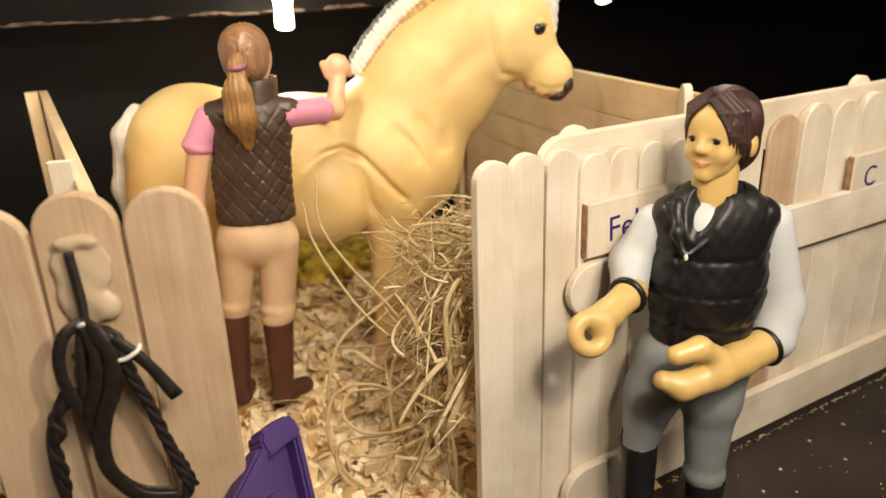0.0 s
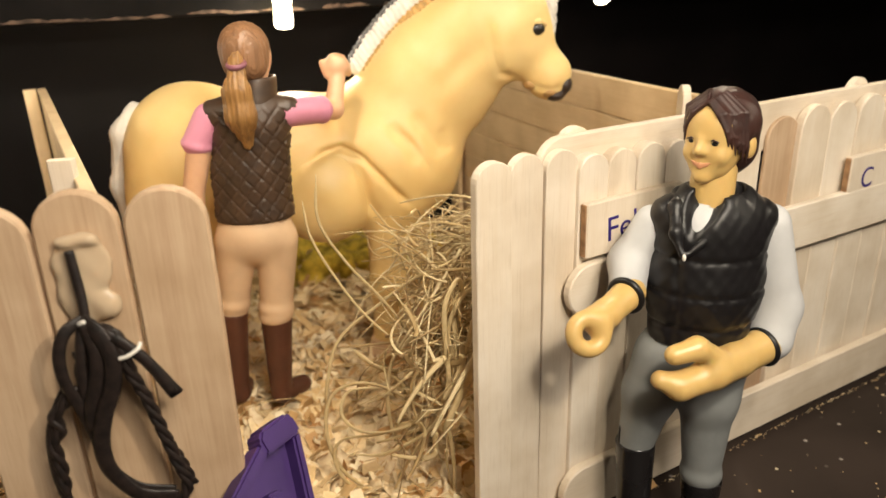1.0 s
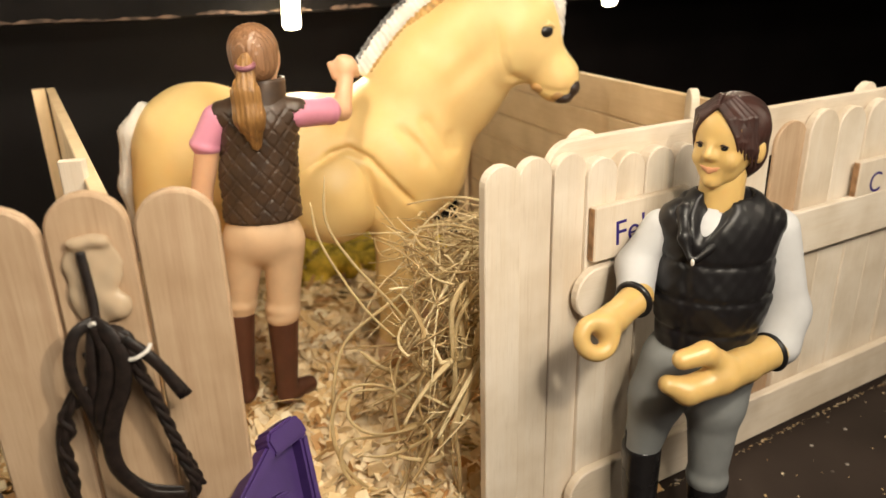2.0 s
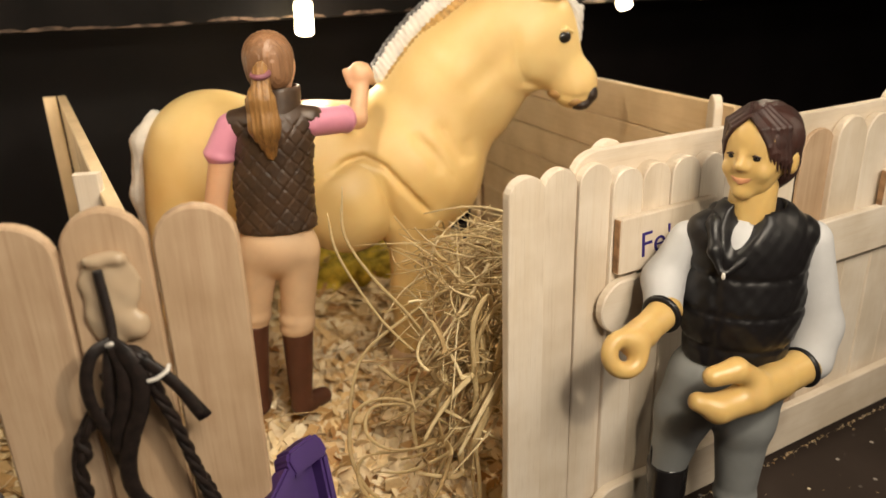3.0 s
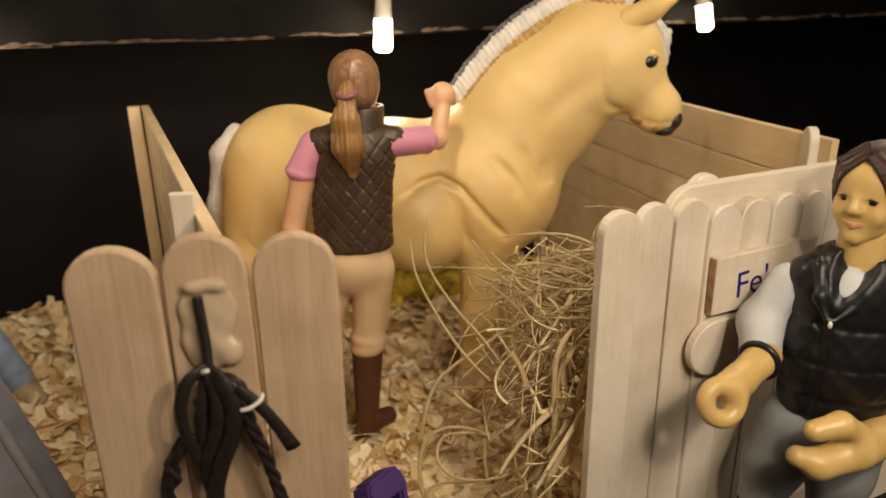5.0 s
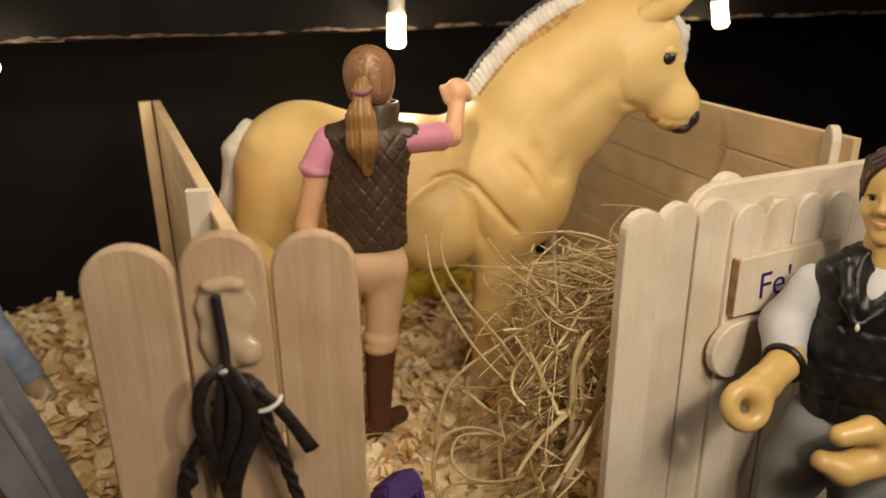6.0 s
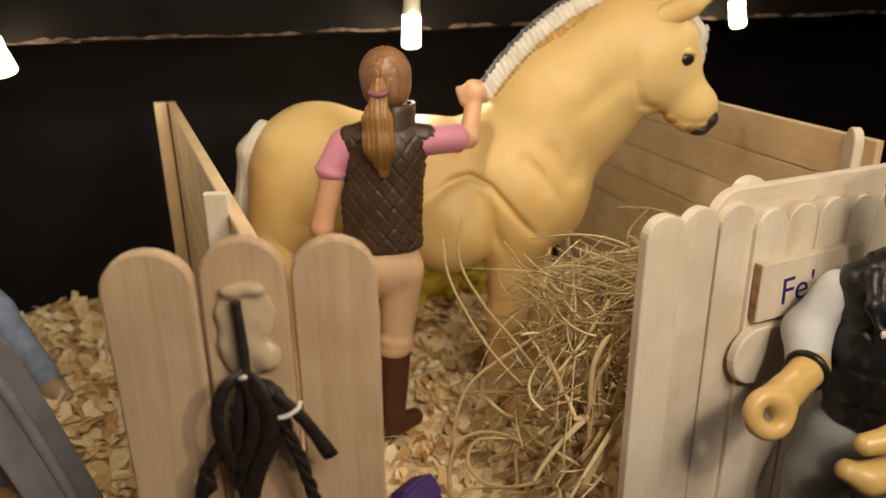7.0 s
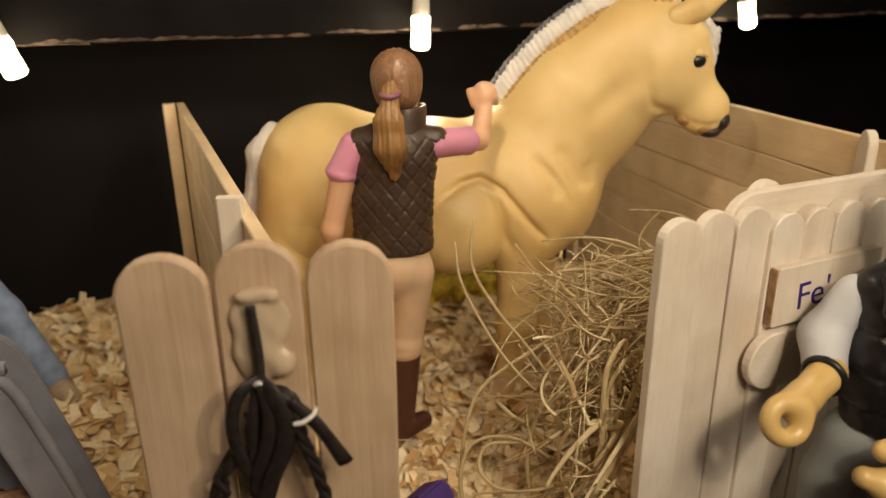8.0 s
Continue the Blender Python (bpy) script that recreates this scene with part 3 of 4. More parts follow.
cord("metal_clip", [(6.7, -5.4, 61.5), (7.7, -5.6, 61.8), (8.8, -5.3, 62.4), (9.1, -4.6, 62.8)], 0.26, parent=end, mat=METAL, label="bright bent wire clip")
cord("metal_clip", [(2.8, -3.5, 65.6), (3.4, -3.8, 65.9), (3.9, -3.4, 65.6)], 0.3, mat=METAL, label="bright bent wire clip")
v, f = blend([egg((0, 0.1, 10.6), (3.3, 0.7, 4.0)), egg((1.9, -0.1, 5.6), (1.7, 1.0, 1.7)), egg((-0.7, 0.1, 6.6), (2.6, 0.65, 3.4)), egg((-0.6, -0.5, 14.0), (1.7, 0.6, 0.6)), egg((1.3, -0.3, 14.1), (0.9, 0.6, 0.5))], 1.0, 0.3,
             detail=lambda P: 0.1 * np.sin(P[..., 0] * 1.9 + 1) * np.sin(P[..., 2] * 1.5))
mesh_object("glue_blob", v, f, glue, bridle, "clear shiny blob of hot glue", at=mpose(0, 2.0, 0.6))


# ---- purple stand leaning in the gateway ----
stand = thing("toy_rack", "purple plastic toy rack with a raised rim leaning in the gateway", "rack", (20.6, 3.2, 38.8))
stand.rotation_euler = (radians(-35), 0, radians(28))


def solid(name, outline, y0, y1, parent, mat, b=0.4):
    bm = bmesh.new()
    lo = [bm.verts.new((x, y0, z)) for x, z in outline]
    face = bm.faces.new(lo)
    up = bmesh.ops.extrude_face_region(bm, geom=[face])
    for g in up["geom"]:
        if isinstance(g, bmesh.types.BMVert):
            g.co.y = y1
    bmesh.ops.recalc_face_normals(bm, faces=bm.faces[:])
    bmesh.ops.bevel(bm, geom=bm.edges[:], offset=b, segments=2, affect="EDGES")
    bm.verts.index_update()
    vs, fs = [tuple(v.co) for v in bm.verts], [[v.index for v in f.verts] for f in bm.faces]
    bm.free()
    return mesh_object(name, vs, fs, mat, parent, smooth=False)


solid("top_bar", [(-0.6, -2.4), (6.2, -2.4), (6.2, 0.2), (5.4, 1.1), (0.4, 1.1), (-0.6, 0.0)], -2.6, 1.4, stand, PURPLE)
solid("side_rim", [(4.7, -2.2), (6.2, -2.2), (1.6, -14), (0.0, -14)], -2.3, 1.4, stand, PURPLE)
solid("side_rim", [(0.0, -13.8), (1.6, -13.8), (-1.0, -46), (-2.6, -46)], -2.3, 1.4, stand, PURPLE)
solid("side_rim", [(-0.6, -0.4), (0.8, -1.8), (-11.0, -7.6), (-12.4, -6.0)], -2.3, 1.4, stand, PURPLE)
solid("side_rim", [(-12.4, -6.0), (-10.8, -7.4), (-14, -46), (-16, -46)], -2.3, 1.4, stand, PURPLE)
solid("panel", [(0.4, -1.5), (5.0, -1.5), (0.4, -14), (-2.2, -45), (-14.6, -45), (-11.4, -6.8)], 0.2, 1.0, stand, PURPLE, 0.12)
solid("boss", [(-4.6, -10.6), (-0.6, -11.2), (-0.2, -8.2), (-1.0, -7.2), (-3.4, -6.8), (-4.6, -7.8)], -2.0, 0.8, stand, PURPLE)
solid("cross_bar", [(-13.6, -26), (-0.4, -26), (-0.2, -23), (-13.4, -23)], -2.0, 0.8, stand, PURPLE)
solid("foot_bar", [(-16.2, -46), (-0.8, -46), (-0.8, -43.6), (-16.0, -43.6)], -2.4, 1.6, stand, PURPLE)

# ---- grey tray beside the fence ----
trough = thing("feed_tray", "grey plastic toy tray with a rounded rim and dry feed inside", "tray", (-35, 40, -2))
EDGE = [(-40, 54.5), (3.6, 54.3), (5.8, 53.2), (7.6, 50.4), (9.0, 46), (12.6, 32), (17.4, 12), (19.8, 2.1)]
INNER = [(-40, 48.5), (0.8, 48.5), (2.6, 46.6), (8.4, 24), (11.8, 9), (12, 7)]
solid("wall_panel", EDGE + [(-40, 2.1)], 13.6, 15.0, trough, GREY_PL, 0.3)
solid("front_flange", EDGE + INNER[::-1], 0.4, 2.6, trough, GREY_PL, 0.5)
v, f = tube(spline([(x, 0.9, z) for x, z in EDGE], 6), 0.9, 10, 1.3, (0, 1, 0))
mesh_object("rim", v, f, GREY_PL, trough)
strip = spline([(x, 0, z) for x, z in INNER], 4)
n = len(strip)
v = [(x + d, y, z) for y, d in ((1.6, 0), (13.8, -3.0), (13.8, -2.0), (1.6, 1.4)) for x, _, z in strip]
f = [[i + n * a, i + 1 + n * a, i + 1 + n * b, i + n * b] for i in range(n - 1) for a, b in ((0, 1), (1, 2), (2, 3), (3, 0))]
mesh_object("inner_wall", v, f, GREY_PL, trough)
v, f = blend([egg((-7 + 4 * i, 6 + (i % 2) * 3, 23 + (i * 7) % 4), (4, 4, 4)) for i in range(-5, 4)], 2.0, 0.9,
             detail=lambda P: 0.7 * np.sin(P[..., 0] * 2.1) * np.sin(P[..., 1] * 1.8) * np.sin(P[..., 2] * 2.0))
mesh_object("feed", v, f, RAW_EDGE, trough, "crumbly brown feed")
v, f = slab((-40, 2.4, 17), (9.5, 13.8, 19.5), 0.3)
mesh_object("base", v, f, GREY_PL, trough, smooth=False)
for x in (-28, 8):
    v, f = slab((x - 2, 6, 2.1), (x + 2, 10, 18), 0.4)
    mesh_object("leg", v, f, GREY_PL, trough, smooth=False)

# ---- loose material ----
rng = np.random.default_rng(3)


def ground_height(x, y):
    return 2.2 + 1.3 * np.sin(x * 0.11 + 1) * np.cos(y * 0.09) + 0.8 * np.sin(x * 0.27 + y * 0.21) + np.clip((y - 130) * 0.10, 0, 4)


def bedding():
    nx, ny = 120, 96
    xs, ys = np.linspace(-110, 134, nx), np.linspace(3.2, 174, ny)
    X, Y = np.meshgrid(xs, ys, indexing="ij")
    Z = ground_height(X, Y) * np.clip((Y - 3.2) / 4, 0.02, 1) + 0.35 * rng.random(X.shape)
    vs = np.stack([X, Y, Z], -1).reshape(-1, 3)
    fs = [[i * ny + j, (i + 1) * ny + j, (i + 1) * ny + j + 1, i * ny + j + 1] for i in range(nx - 1) for j in range(ny - 1)]
    ob = mesh_object("bedding", vs, fs, BEDDING)
    return tagged(ob, "uneven bed of pine shavings on the stall floor", "bedding", kind="stuff")


def flakes(name, count, xr, yr, size, label):
    """Curled wood flakes strewn on the bedding."""
    x, y = rng.uniform(*xr, count), rng.uniform(*yr, count)
    L, W = rng.uniform(*size, count), rng.uniform(1.3, 4.8, count)
    yaw, pitch, roll = rng.uniform(0, 6.28, count), rng.normal(0, 0.35, count), rng.normal(0, 0.4, count)
    curl = rng.normal(0, 0.9, count)
    n = 4
    t = np.linspace(-0.5, 0.5, n)
    lx = t[None] * L[:, None]
    lz = curl[:, None] * (t[None] ** 2) * L[:, None]
    taper = 1 - 0.5 * np.abs(t[None] * 2) ** 2 * rng.random((count, 1))
    P = np.zeros((count, n, 4, 3))
    th = rng.uniform(0.12, 0.3, count)
    for k, (sy, sz) in enumerate(((-1, 0), (1, 0), (1, 1), (-1, 1))):
        P[:, :, k, 0], P[:, :, k, 1] = lx, sy * 0.5 * W[:, None] * taper
        P[:, :, k, 2] = lz + sz * th[:, None]
    P = P.reshape(count, n * 4, 3)

    def turn(P, a, i, j):
        c, s = np.cos(a)[:, None], np.sin(a)[:, None]
        u, w = P[..., i].copy(), P[..., j].copy()
        P[..., i], P[..., j] = c * u - s * w, s * u + c * w
    turn(P, roll, 1, 2), turn(P, pitch, 0, 2), turn(P, yaw, 0, 1)
    P[..., 0] += x[:, None]
    P[..., 1] += y[:, None]
    P[..., 2] += (ground_height(x, y) * np.clip((y - 2) / 4, 0.05, 1) + rng.uniform(0.2, 1.8, count))[:, None]
    P[..., 2] = np.maximum(P[..., 2], 0.06)
    one = [[i * 4 + a, i * 4 + b, i * 4 + 4 + b, i * 4 + 4 + a] for i in range(n - 1) for a, b in ((0, 1), (1, 2), (2, 3), (3, 0))]
    one += [[3, 2, 1, 0], [(n - 1) * 4 + k for k in range(4)]]
    faces = (np.array(one)[None] + (np.arange(count) * n * 4)[:, None, None]).reshape(-1, 4)
    ob = mesh_object(name, P.reshape(-1, 3), faces, SHAVING, smooth=False)
    return tagged(ob, label, "shavings", kind="stuff")


bed = bedding()
shapes = []
for k in range(10):
    n = 8
    length, width, curl = rng.uniform(5, 9), rng.uniform(2.2, 4.2), rng.uniform(-2.6, 2.6)
    a = np.linspace(-0.5, 0.5, n)
    ang = a * curl
    px = np.sin(ang) / curl * length
    pz = (1 - np.cos(ang)) / curl * length
    edge = width * 0.5 * (1 - 0.55 * np.abs(2 * a) ** 3) * (1 + 0.25 * rng.normal(0, 1, n))
    skew = np.cumsum(rng.normal(0, 0.3, n))
    th = 0.16
    vs = np.concatenate([np.stack([px, sk + sy * edge, pz + dz + 0.25 * sy * a * length * 0.3], 1) for sy, dz, sk in ((-1, 0, skew), (1, 0, skew), (1, th, skew), (-1, th, skew))])
    fs = [[i + n * c0, i + n * c1, i + 1 + n * c1, i + 1 + n * c0] for i in range(n - 1) for c0, c1 in ((0, 1), (1, 2), (2, 3), (3, 0))]
    fs += [[3 * n, 2 * n, n, 0], [n - 1, 2 * n - 1, 3 * n - 1, 4 * n - 1]]
    me = bpy.data.meshes.new("shaving")
    me.from_pydata((vs * MM).tolist(), [], fs)
    me.materials.append(CURL)
    me.polygons.foreach_set("use_smooth", np.ones(len(me.polygons), dtype=bool))
    shapes.append(me)
for i in range(290):
    x, y = rng.uniform(16, 66), 3 + 88 * rng.random() ** 1.3
    ob = new("shaving", shapes[i % 10])
    ob.parent = bed
    ob.matrix_basis = mpose(x, y, float(ground_height(np.float64(x), np.float64(y))) + rng.uniform(1.2, 3.0), rng.normal(0, 28), rng.normal(0, 22), rng.uniform(0, 360))
flakes("shavings", 6000, (-100, 132), (3, 172), (3.2, 9.5), "pale curled pine shavings strewn over the stall floor")
flakes("shavings", 1500, (12, 80), (1, 110), (4.0, 9.5), "large pale pine shavings in the gateway of the stall")


def strand(a, d, length, bend, n=12):
    """A bent stalk from a, heading along d."""
    d = np.array(d, dtype=float)
    d /= np.linalg.norm(d)
    side = np.cross(d, rng.normal(0, 1, 3))
    side /= np.linalg.norm(side)
    p, out = np.array(a, dtype=float), []
    wob = rng.normal(0, 0.12, 3)
    for i in range(n):
        out.append(p.copy())
        d = d + side * bend / n + wob / n
        d /= np.linalg.norm(d)
        p = p + d * length / n
    return np.array(out)


hay_pieces = []


def hay_strand(a, d, length, bend, thick, flat, low, high, n=18):
    """One stalk that stays behind the stall front and inside the heap."""
    for _ in range(8):
        path = strand(a, d, length, bend, n)
        reach_x = 57.5 + 1.6 * np.maximum(path[:, 2] - 26, 0)
        if path[:, 2].min() > low and path[:, 2].max() < high and path[:, 1].min() > 5.0 and np.all(path[:, 0] > 44 + 0.6 * np.maximum(path[:, 2] - 34, 0)) and np.all(path[:, 0] < reach_x + 3):
            hay_pieces.append(tube(path, np.linspace(1, 0.5, len(path)) * thick, 4 if thick < 0.3 else 6, flat, rng.normal(0, 1, 3)))
            return
        d = rng.normal(0, 1, 3) * (1, 0.7, 0.4)
        length *= 0.88


# matted top of the heap
for i in range(640):
    a = (rng.uniform(58, 104), rng.uniform(8, 40), 38 + 17 * rng.random() ** 0.7)
    hay_strand(a, (rng.normal(0, 1), rng.normal(0, 0.6), rng.normal(-0.03, 0.14)), rng.uniform(14, 34), rng.normal(0, 5.0), rng.uniform(0.12, 0.34), 0.35, 32, 57)
# tangle that hangs down on the gateway's side
for i in range(150):
    h = np.clip(rng.normal(0.62, 0.25), 0.0, 1.0)
    a = (np.clip(rng.normal(60, 5), 49, 76), np.clip(rng.normal(17, 5), 7, 34), 6 + h * 44)
    if a[2] < 33 and a[0] > 58 and rng.random() < 0.8:
        continue
    hay_strand(a, (rng.normal(-0.1, 0.9), rng.normal(0.1, 0.7), rng.normal(-0.3, 0.5)), rng.uniform(14, 36), rng.normal(0, 4.5), rng.uniform(0.12, 0.32), 0.32, 1.5, 55)
# broad flat blades, curled
for i in range(80):
    a = (rng.uniform(51, 68), rng.uniform(8, 22), rng.uniform(20, 52))
    hay_strand(a, (rng.normal(-0.1, 0.5), rng.normal(0, 0.4), rng.normal(-0.8, 0.4)), rng.uniform(12, 30), rng.normal(0, 3.2), rng.uniform(0.34, 0.66), 0.14, 2.5, 55, 18)
# long loose stalks that stand out of the heap
for pts, r in (([(43.1, 30, 68.5), (42.8, 30, 60), (47, 29, 51.5), (53, 27, 43), (57, 24, 35), (58, 20, 24)], 0.26),
               ([(41.5, 34, 63), (42.2, 33, 56), (46, 31, 47), (50, 28, 40), (55, 22, 34)], 0.24),
               ([(68, 14, 50), (60, 22, 49), (52, 28, 42), (44.5, 30, 36), (41.5, 30, 28), (41, 31, 20)], 0.36),
               ([(64, 11, 44), (61.5, 9.5, 50), (58.2, 9.5, 47.5), (57.4, 11, 42), (59, 12, 35), (58.5, 12.5, 28), (54, 15, 20), (51, 18, 12)], 0.42),
               ([(60.2, 10.5, 40), (59.2, 10.5, 34), (56.2, 11.5, 28.5)], 0.75),
               ([(60, 14, 46), (59.6, 12, 40), (59.4, 11, 33)], 0.6),
               ([(57, 16, 23), (49, 25, 27.5), (42, 28, 26.5), (39.6, 28, 19), (41.5, 27, 10), (47, 25, 4), (54, 22, 5)], 0.4),
               ([(56, 14, 25), (49, 21, 19), (42, 26, 17), (40.4, 27, 12), (43, 26, 6), (50, 24, 3)], 0.36),
               ([(61, 14, 30), (55, 19, 16), (50, 22, 4)], 0.34), ([(58, 13, 22), (59.5, 14, 12), (60, 15, 4)], 0.4),
               ([(56, 18, 40), (52, 22, 34), (51, 24, 24), (52, 24, 14)], 0.38),
               ([(62, 13, 47), (59, 10, 52), (56.4, 10, 48), (56.8, 11, 40), (57.6, 12, 31), (55, 14, 22), (48, 19, 16), (43, 23, 15)], 0.5),
               ([(63, 12, 38), (60.6, 10, 33), (57.4, 10.5, 26), (56.6, 12, 21)], 0.8), ([(66, 10, 52), (62, 9, 46), (60, 9.5, 38)], 0.55),
               ([(58, 14, 27), (52, 18, 21), (45, 22, 20), (42, 25, 23), (44, 26, 27), (50, 24, 27)], 0.34), ([(62, 20, 33), (56, 22, 30), (50, 25, 31), (46, 27, 35)], 0.42),
               ([(24, 56, 13), (28, 54, 11), (32, 52, 14), (38, 50, 14.5), (44, 50, 12.5)], 0.14)):
    path = spline(pts, 9)
    v, f = tube(path - path[0], r * np.minimum(1, np.linspace(0.25, 8, len(path))) * np.minimum(1, np.linspace(8, 0.3, len(path))), 6, 0.35, (0.3, 1, 0.2))
    tagged(mesh_object("hay_stalk", v, f, HAY, at=mpose(*path[0])), "long curved stalk of dry hay beside the heap", "hay stalk", "loose hay stalks")
v, f = join(hay_pieces)
tagged(mesh_object("hay", v, f, HAY), "tangled heap of dry hay stalks behind the stall front", "hay", kind="stuff")

# crumbs and dust on the aisle floor
crumbs = []
for i in range(190):
    x, y = rng.uniform(84, 240), -2 - 70 * rng.random() ** 1.4
    s = 0.07 + 0.22 * rng.random() ** 2
    v, f = slab((-s, -s * rng.uniform(0.4, 1), 0), (s, s * rng.uniform(0.4, 1), s * 0.7), 0)
    a = rng.uniform(0, 6.28)
    crumbs.append(([(x + math.cos(a) * p[0] - math.sin(a) * p[1], y + math.sin(a) * p[0] + math.cos(a) * p[1], p[2]) for p in v], f))
for i in range(420):
    x, y = rng.uniform(84, 250), -0.85 - 0.8 * rng.random() ** 2
    s = 0.05 + 0.12 * rng.random() ** 2
    v, f = slab((-2.2 * s, -s * 0.5, 0), (2.2 * s, s * 0.5, s * 0.6), 0)
    a = rng.uniform(0, 6.28)
    crumbs.append(([(x + math.cos(a) * p[0] - math.sin(a) * p[1], y + math.sin(a) * p[0] + math.cos(a) * p[1], p[2]) for p in v], f))
v, f = join(crumbs)
tagged(mesh_object("crumbs", v, f, SHAVING, smooth=False), "pale crumbs of sawdust scattered on the dark floor", "crumbs", kind="stuff")

# yellow moss bank at the back
moss = [egg((rng.uniform(58, 126), rng.uniform(130, 172), rng.uniform(1, 8.5)), (rng.uniform(3, 7), rng.uniform(3, 6), rng.uniform(3, 6))) for _ in range(80)]
v, f = blend(moss, 2.0, 1.2, detail=lambda P: 0.9 * np.sin(P[..., 0] * 1.7) * np.sin(P[..., 1] * 1.9 + 1) * np.sin(P[..., 2] * 1.6))
tagged(mesh_object("moss", v, f, MOSS), "bumpy bank of yellow moss along the back of the stall", "moss", kind="stuff")

# ---- toy horse ----
# furrows on the horse's side: elbow, shoulder, chest, jaw and thigh
FOLDS = [([(35.7, 59.0), (40.1, 61.8), (44.5, 62.6), (48.9, 60.3), (52.9, 55.7), (57.6, 50.2), (60.2, 47.6)], 0.75, 1.5),
         ([(52.6, 44), (49.6, 50), (48.6, 56), (47.4, 60)], 1.3, 0.8), ([(55.4, 68), (60.2, 62.2), (62.0, 57)], 1.5, 1.0), ([(61.8, 70), (65.3, 64.1), (68.8, 58)], 1.5, 1.0),
         ([(68.6, 65.5), (70.4, 58.5)], 1.4, 0.6), ([(57.5, 66), (62.5, 60.5), (65.5, 55)], 0.8, 0.5), ([(80.2, 90), (81.4, 82.2), (83.6, 77.2), (88.4, 75.4)], 0.9, 0.8),
         ([(80.5, 84.9), (74.6, 80.1), (66.2, 73)], 2.4, 0.7), ([(17, 52), (14, 46), (9.5, 40)], 1.6, 0.8), ([(91.5, 73.8), (96, 72.6), (99, 73.6)], 0.45, 0.5)]


def horse():
    def coat(P):
        return 0.12 * np.sin(P[..., 0] * 0.5) * np.sin(P[..., 2] * 0.45) + sum(groove(P, *g) for g in FOLDS)
    body = [cone((14, 0, 57.5), (35, 0, 56.2), 17.5, 16.3), cone((35, 0, 56.2), (58, 0, 56), 16.3, 17.0), egg((8.5, 0, 58.5), (16.2, 15, 19)),
            egg((58.8, 0, 54.4), (14.2, 14, 13.6)), egg((55, 10, 54), (10, 7.5, 14)), cone((58.6, 0, 63.2), (69.7, 1.5, 76.6), 16.4, 14.4, 0.76), cone((70.4, 1.5, 76.5), (81.2, 5, 88.4), 14.8, 11.8, 0.6),
            cone((80.5, 5, 88), (87, 6.5, 90), 10.5, 8.0, 0.72), cone((88, 7, 87.5), (95.5, 7.5, 76.5), 8.2, 5.0, 0.72), egg((85.5, 7, 83), (7, 5.8, 7.2)), egg((97, 7.8, 75), (4.6, 4.2, 4.8)),
            cone((55, 9, 47), (54, 10, 25), 6.6, 4.2), cone((54, 10, 25), (52.0, 10, 9), 4.0, 3.2), cone((60, -8, 47), (64, -9, 24), 6.5, 3.8), cone((64, -9, 24), (66, -9, 8), 3.8, 3.2),
            egg((5, 8, 48), (12, 8, 17)), cone((2, 9, 40), (-2, 9.5, 26), 8, 4.4), cone((-2, 9.5, 26), (1, 9.5, 9), 4.2, 3.3),
            egg((5, -8, 48), (12, 8, 17)), cone((2, -9, 40), (-3, -9.5, 26), 8, 4.4), cone((-3, -9.5, 26), (0, -9.5, 9), 4.2, 3.3)]
    ears = [cone((87.5, 10.5, 96), (92, 12, 98.5), 2.8, 2.6, 0.7), cone((92, 12, 98.2), (97, 12.5, 100.2), 2.5, 0.6, 0.7),
            cone((86.5, 2, 98), (90, 0, 103), 2.6, 2.2, 0.7), cone((90, 0, 103), (95, -1.5, 107), 2.0, 0.5, 0.7)]
    crest = spline([(50.6, 0.6, 79.4), (55.4, 0.8, 85.6), (62.2, 1.5, 92.4), (70.4, 2.8, 98.0), (79, 4.6, 101.0), (87, 6, 100.2)], 3)

    def tufts(P):
        a = P[..., 0] * 4.3 + P[..., 2] * 2.6
        return 0.2 * np.sin(a + 0.8 * np.sin(P[..., 2])) + 0.12 * np.sin(0.43 * a + 2.0 * np.sin(P[..., 0] * 0.9)) + 0.06 * np.sin(1.9 * a + P[..., 1] * 3)
    side = [cone(a, b, 2.5, 2.5, 0.62) for a, b in zip(crest[:-1], crest[1:])]
    top = crest + np.array([-1.0, -1.3, 1.1])
    base = [cone(a, b, 1.5, 1.5, 0.9) for a, b in zip(crest[:-2] + (1.5, 1.9, -1.9), crest[1:-1] + (1.5, 1.9, -1.9))]
    dark = [cone(a, b, 1.8, 1.8, 0.6) for a, b in zip(top[:-1], top[1:])]
    fore = [cone((91, 7.2, 97), (96, 7.6, 92), 2.6, 2.2), cone((96, 7.6, 92), (97.2, 8.2, 86), 2.1, 0.8)]
    tail = [cone((-3.4, -1, 71), (-7.0, -1, 66), 2.4, 2.7), cone((-7.0, -1, 66), (-8.8, -1, 53), 2.7, 3.2), cone((-8.8, -1, 53), (-6.5, -1, 22), 3.2, 2.0)]
    hooves = [cone((51.8, 10, 8), (51.4, 10, 5.2), 3.7, 4.4), cone((66, -9, 8), (66.5, -9, 5.2), 3.6, 4.3), cone((1.2, 9.5, 8), (1.8, 9.5, 5.2), 3.6, 4.3), cone((0.2, -9.5, 8), (0.8, -9.5, 5.2), 3.6, 4.3)]
    bulge = [egg((39.5, 9.2, 51.2), (14.0, 11.2, 13.2))]
    rump = [egg((7, 8.5, 50), (12, 8.6, 15))]
    lids = [cone((89.6, 12.2, 88.4), (92.4, 12.4, 88.7), 0.8, 0.75), cone((92.4, 12.4, 88.7), (94.4, 11.6, 88.0), 0.75, 0.5)]
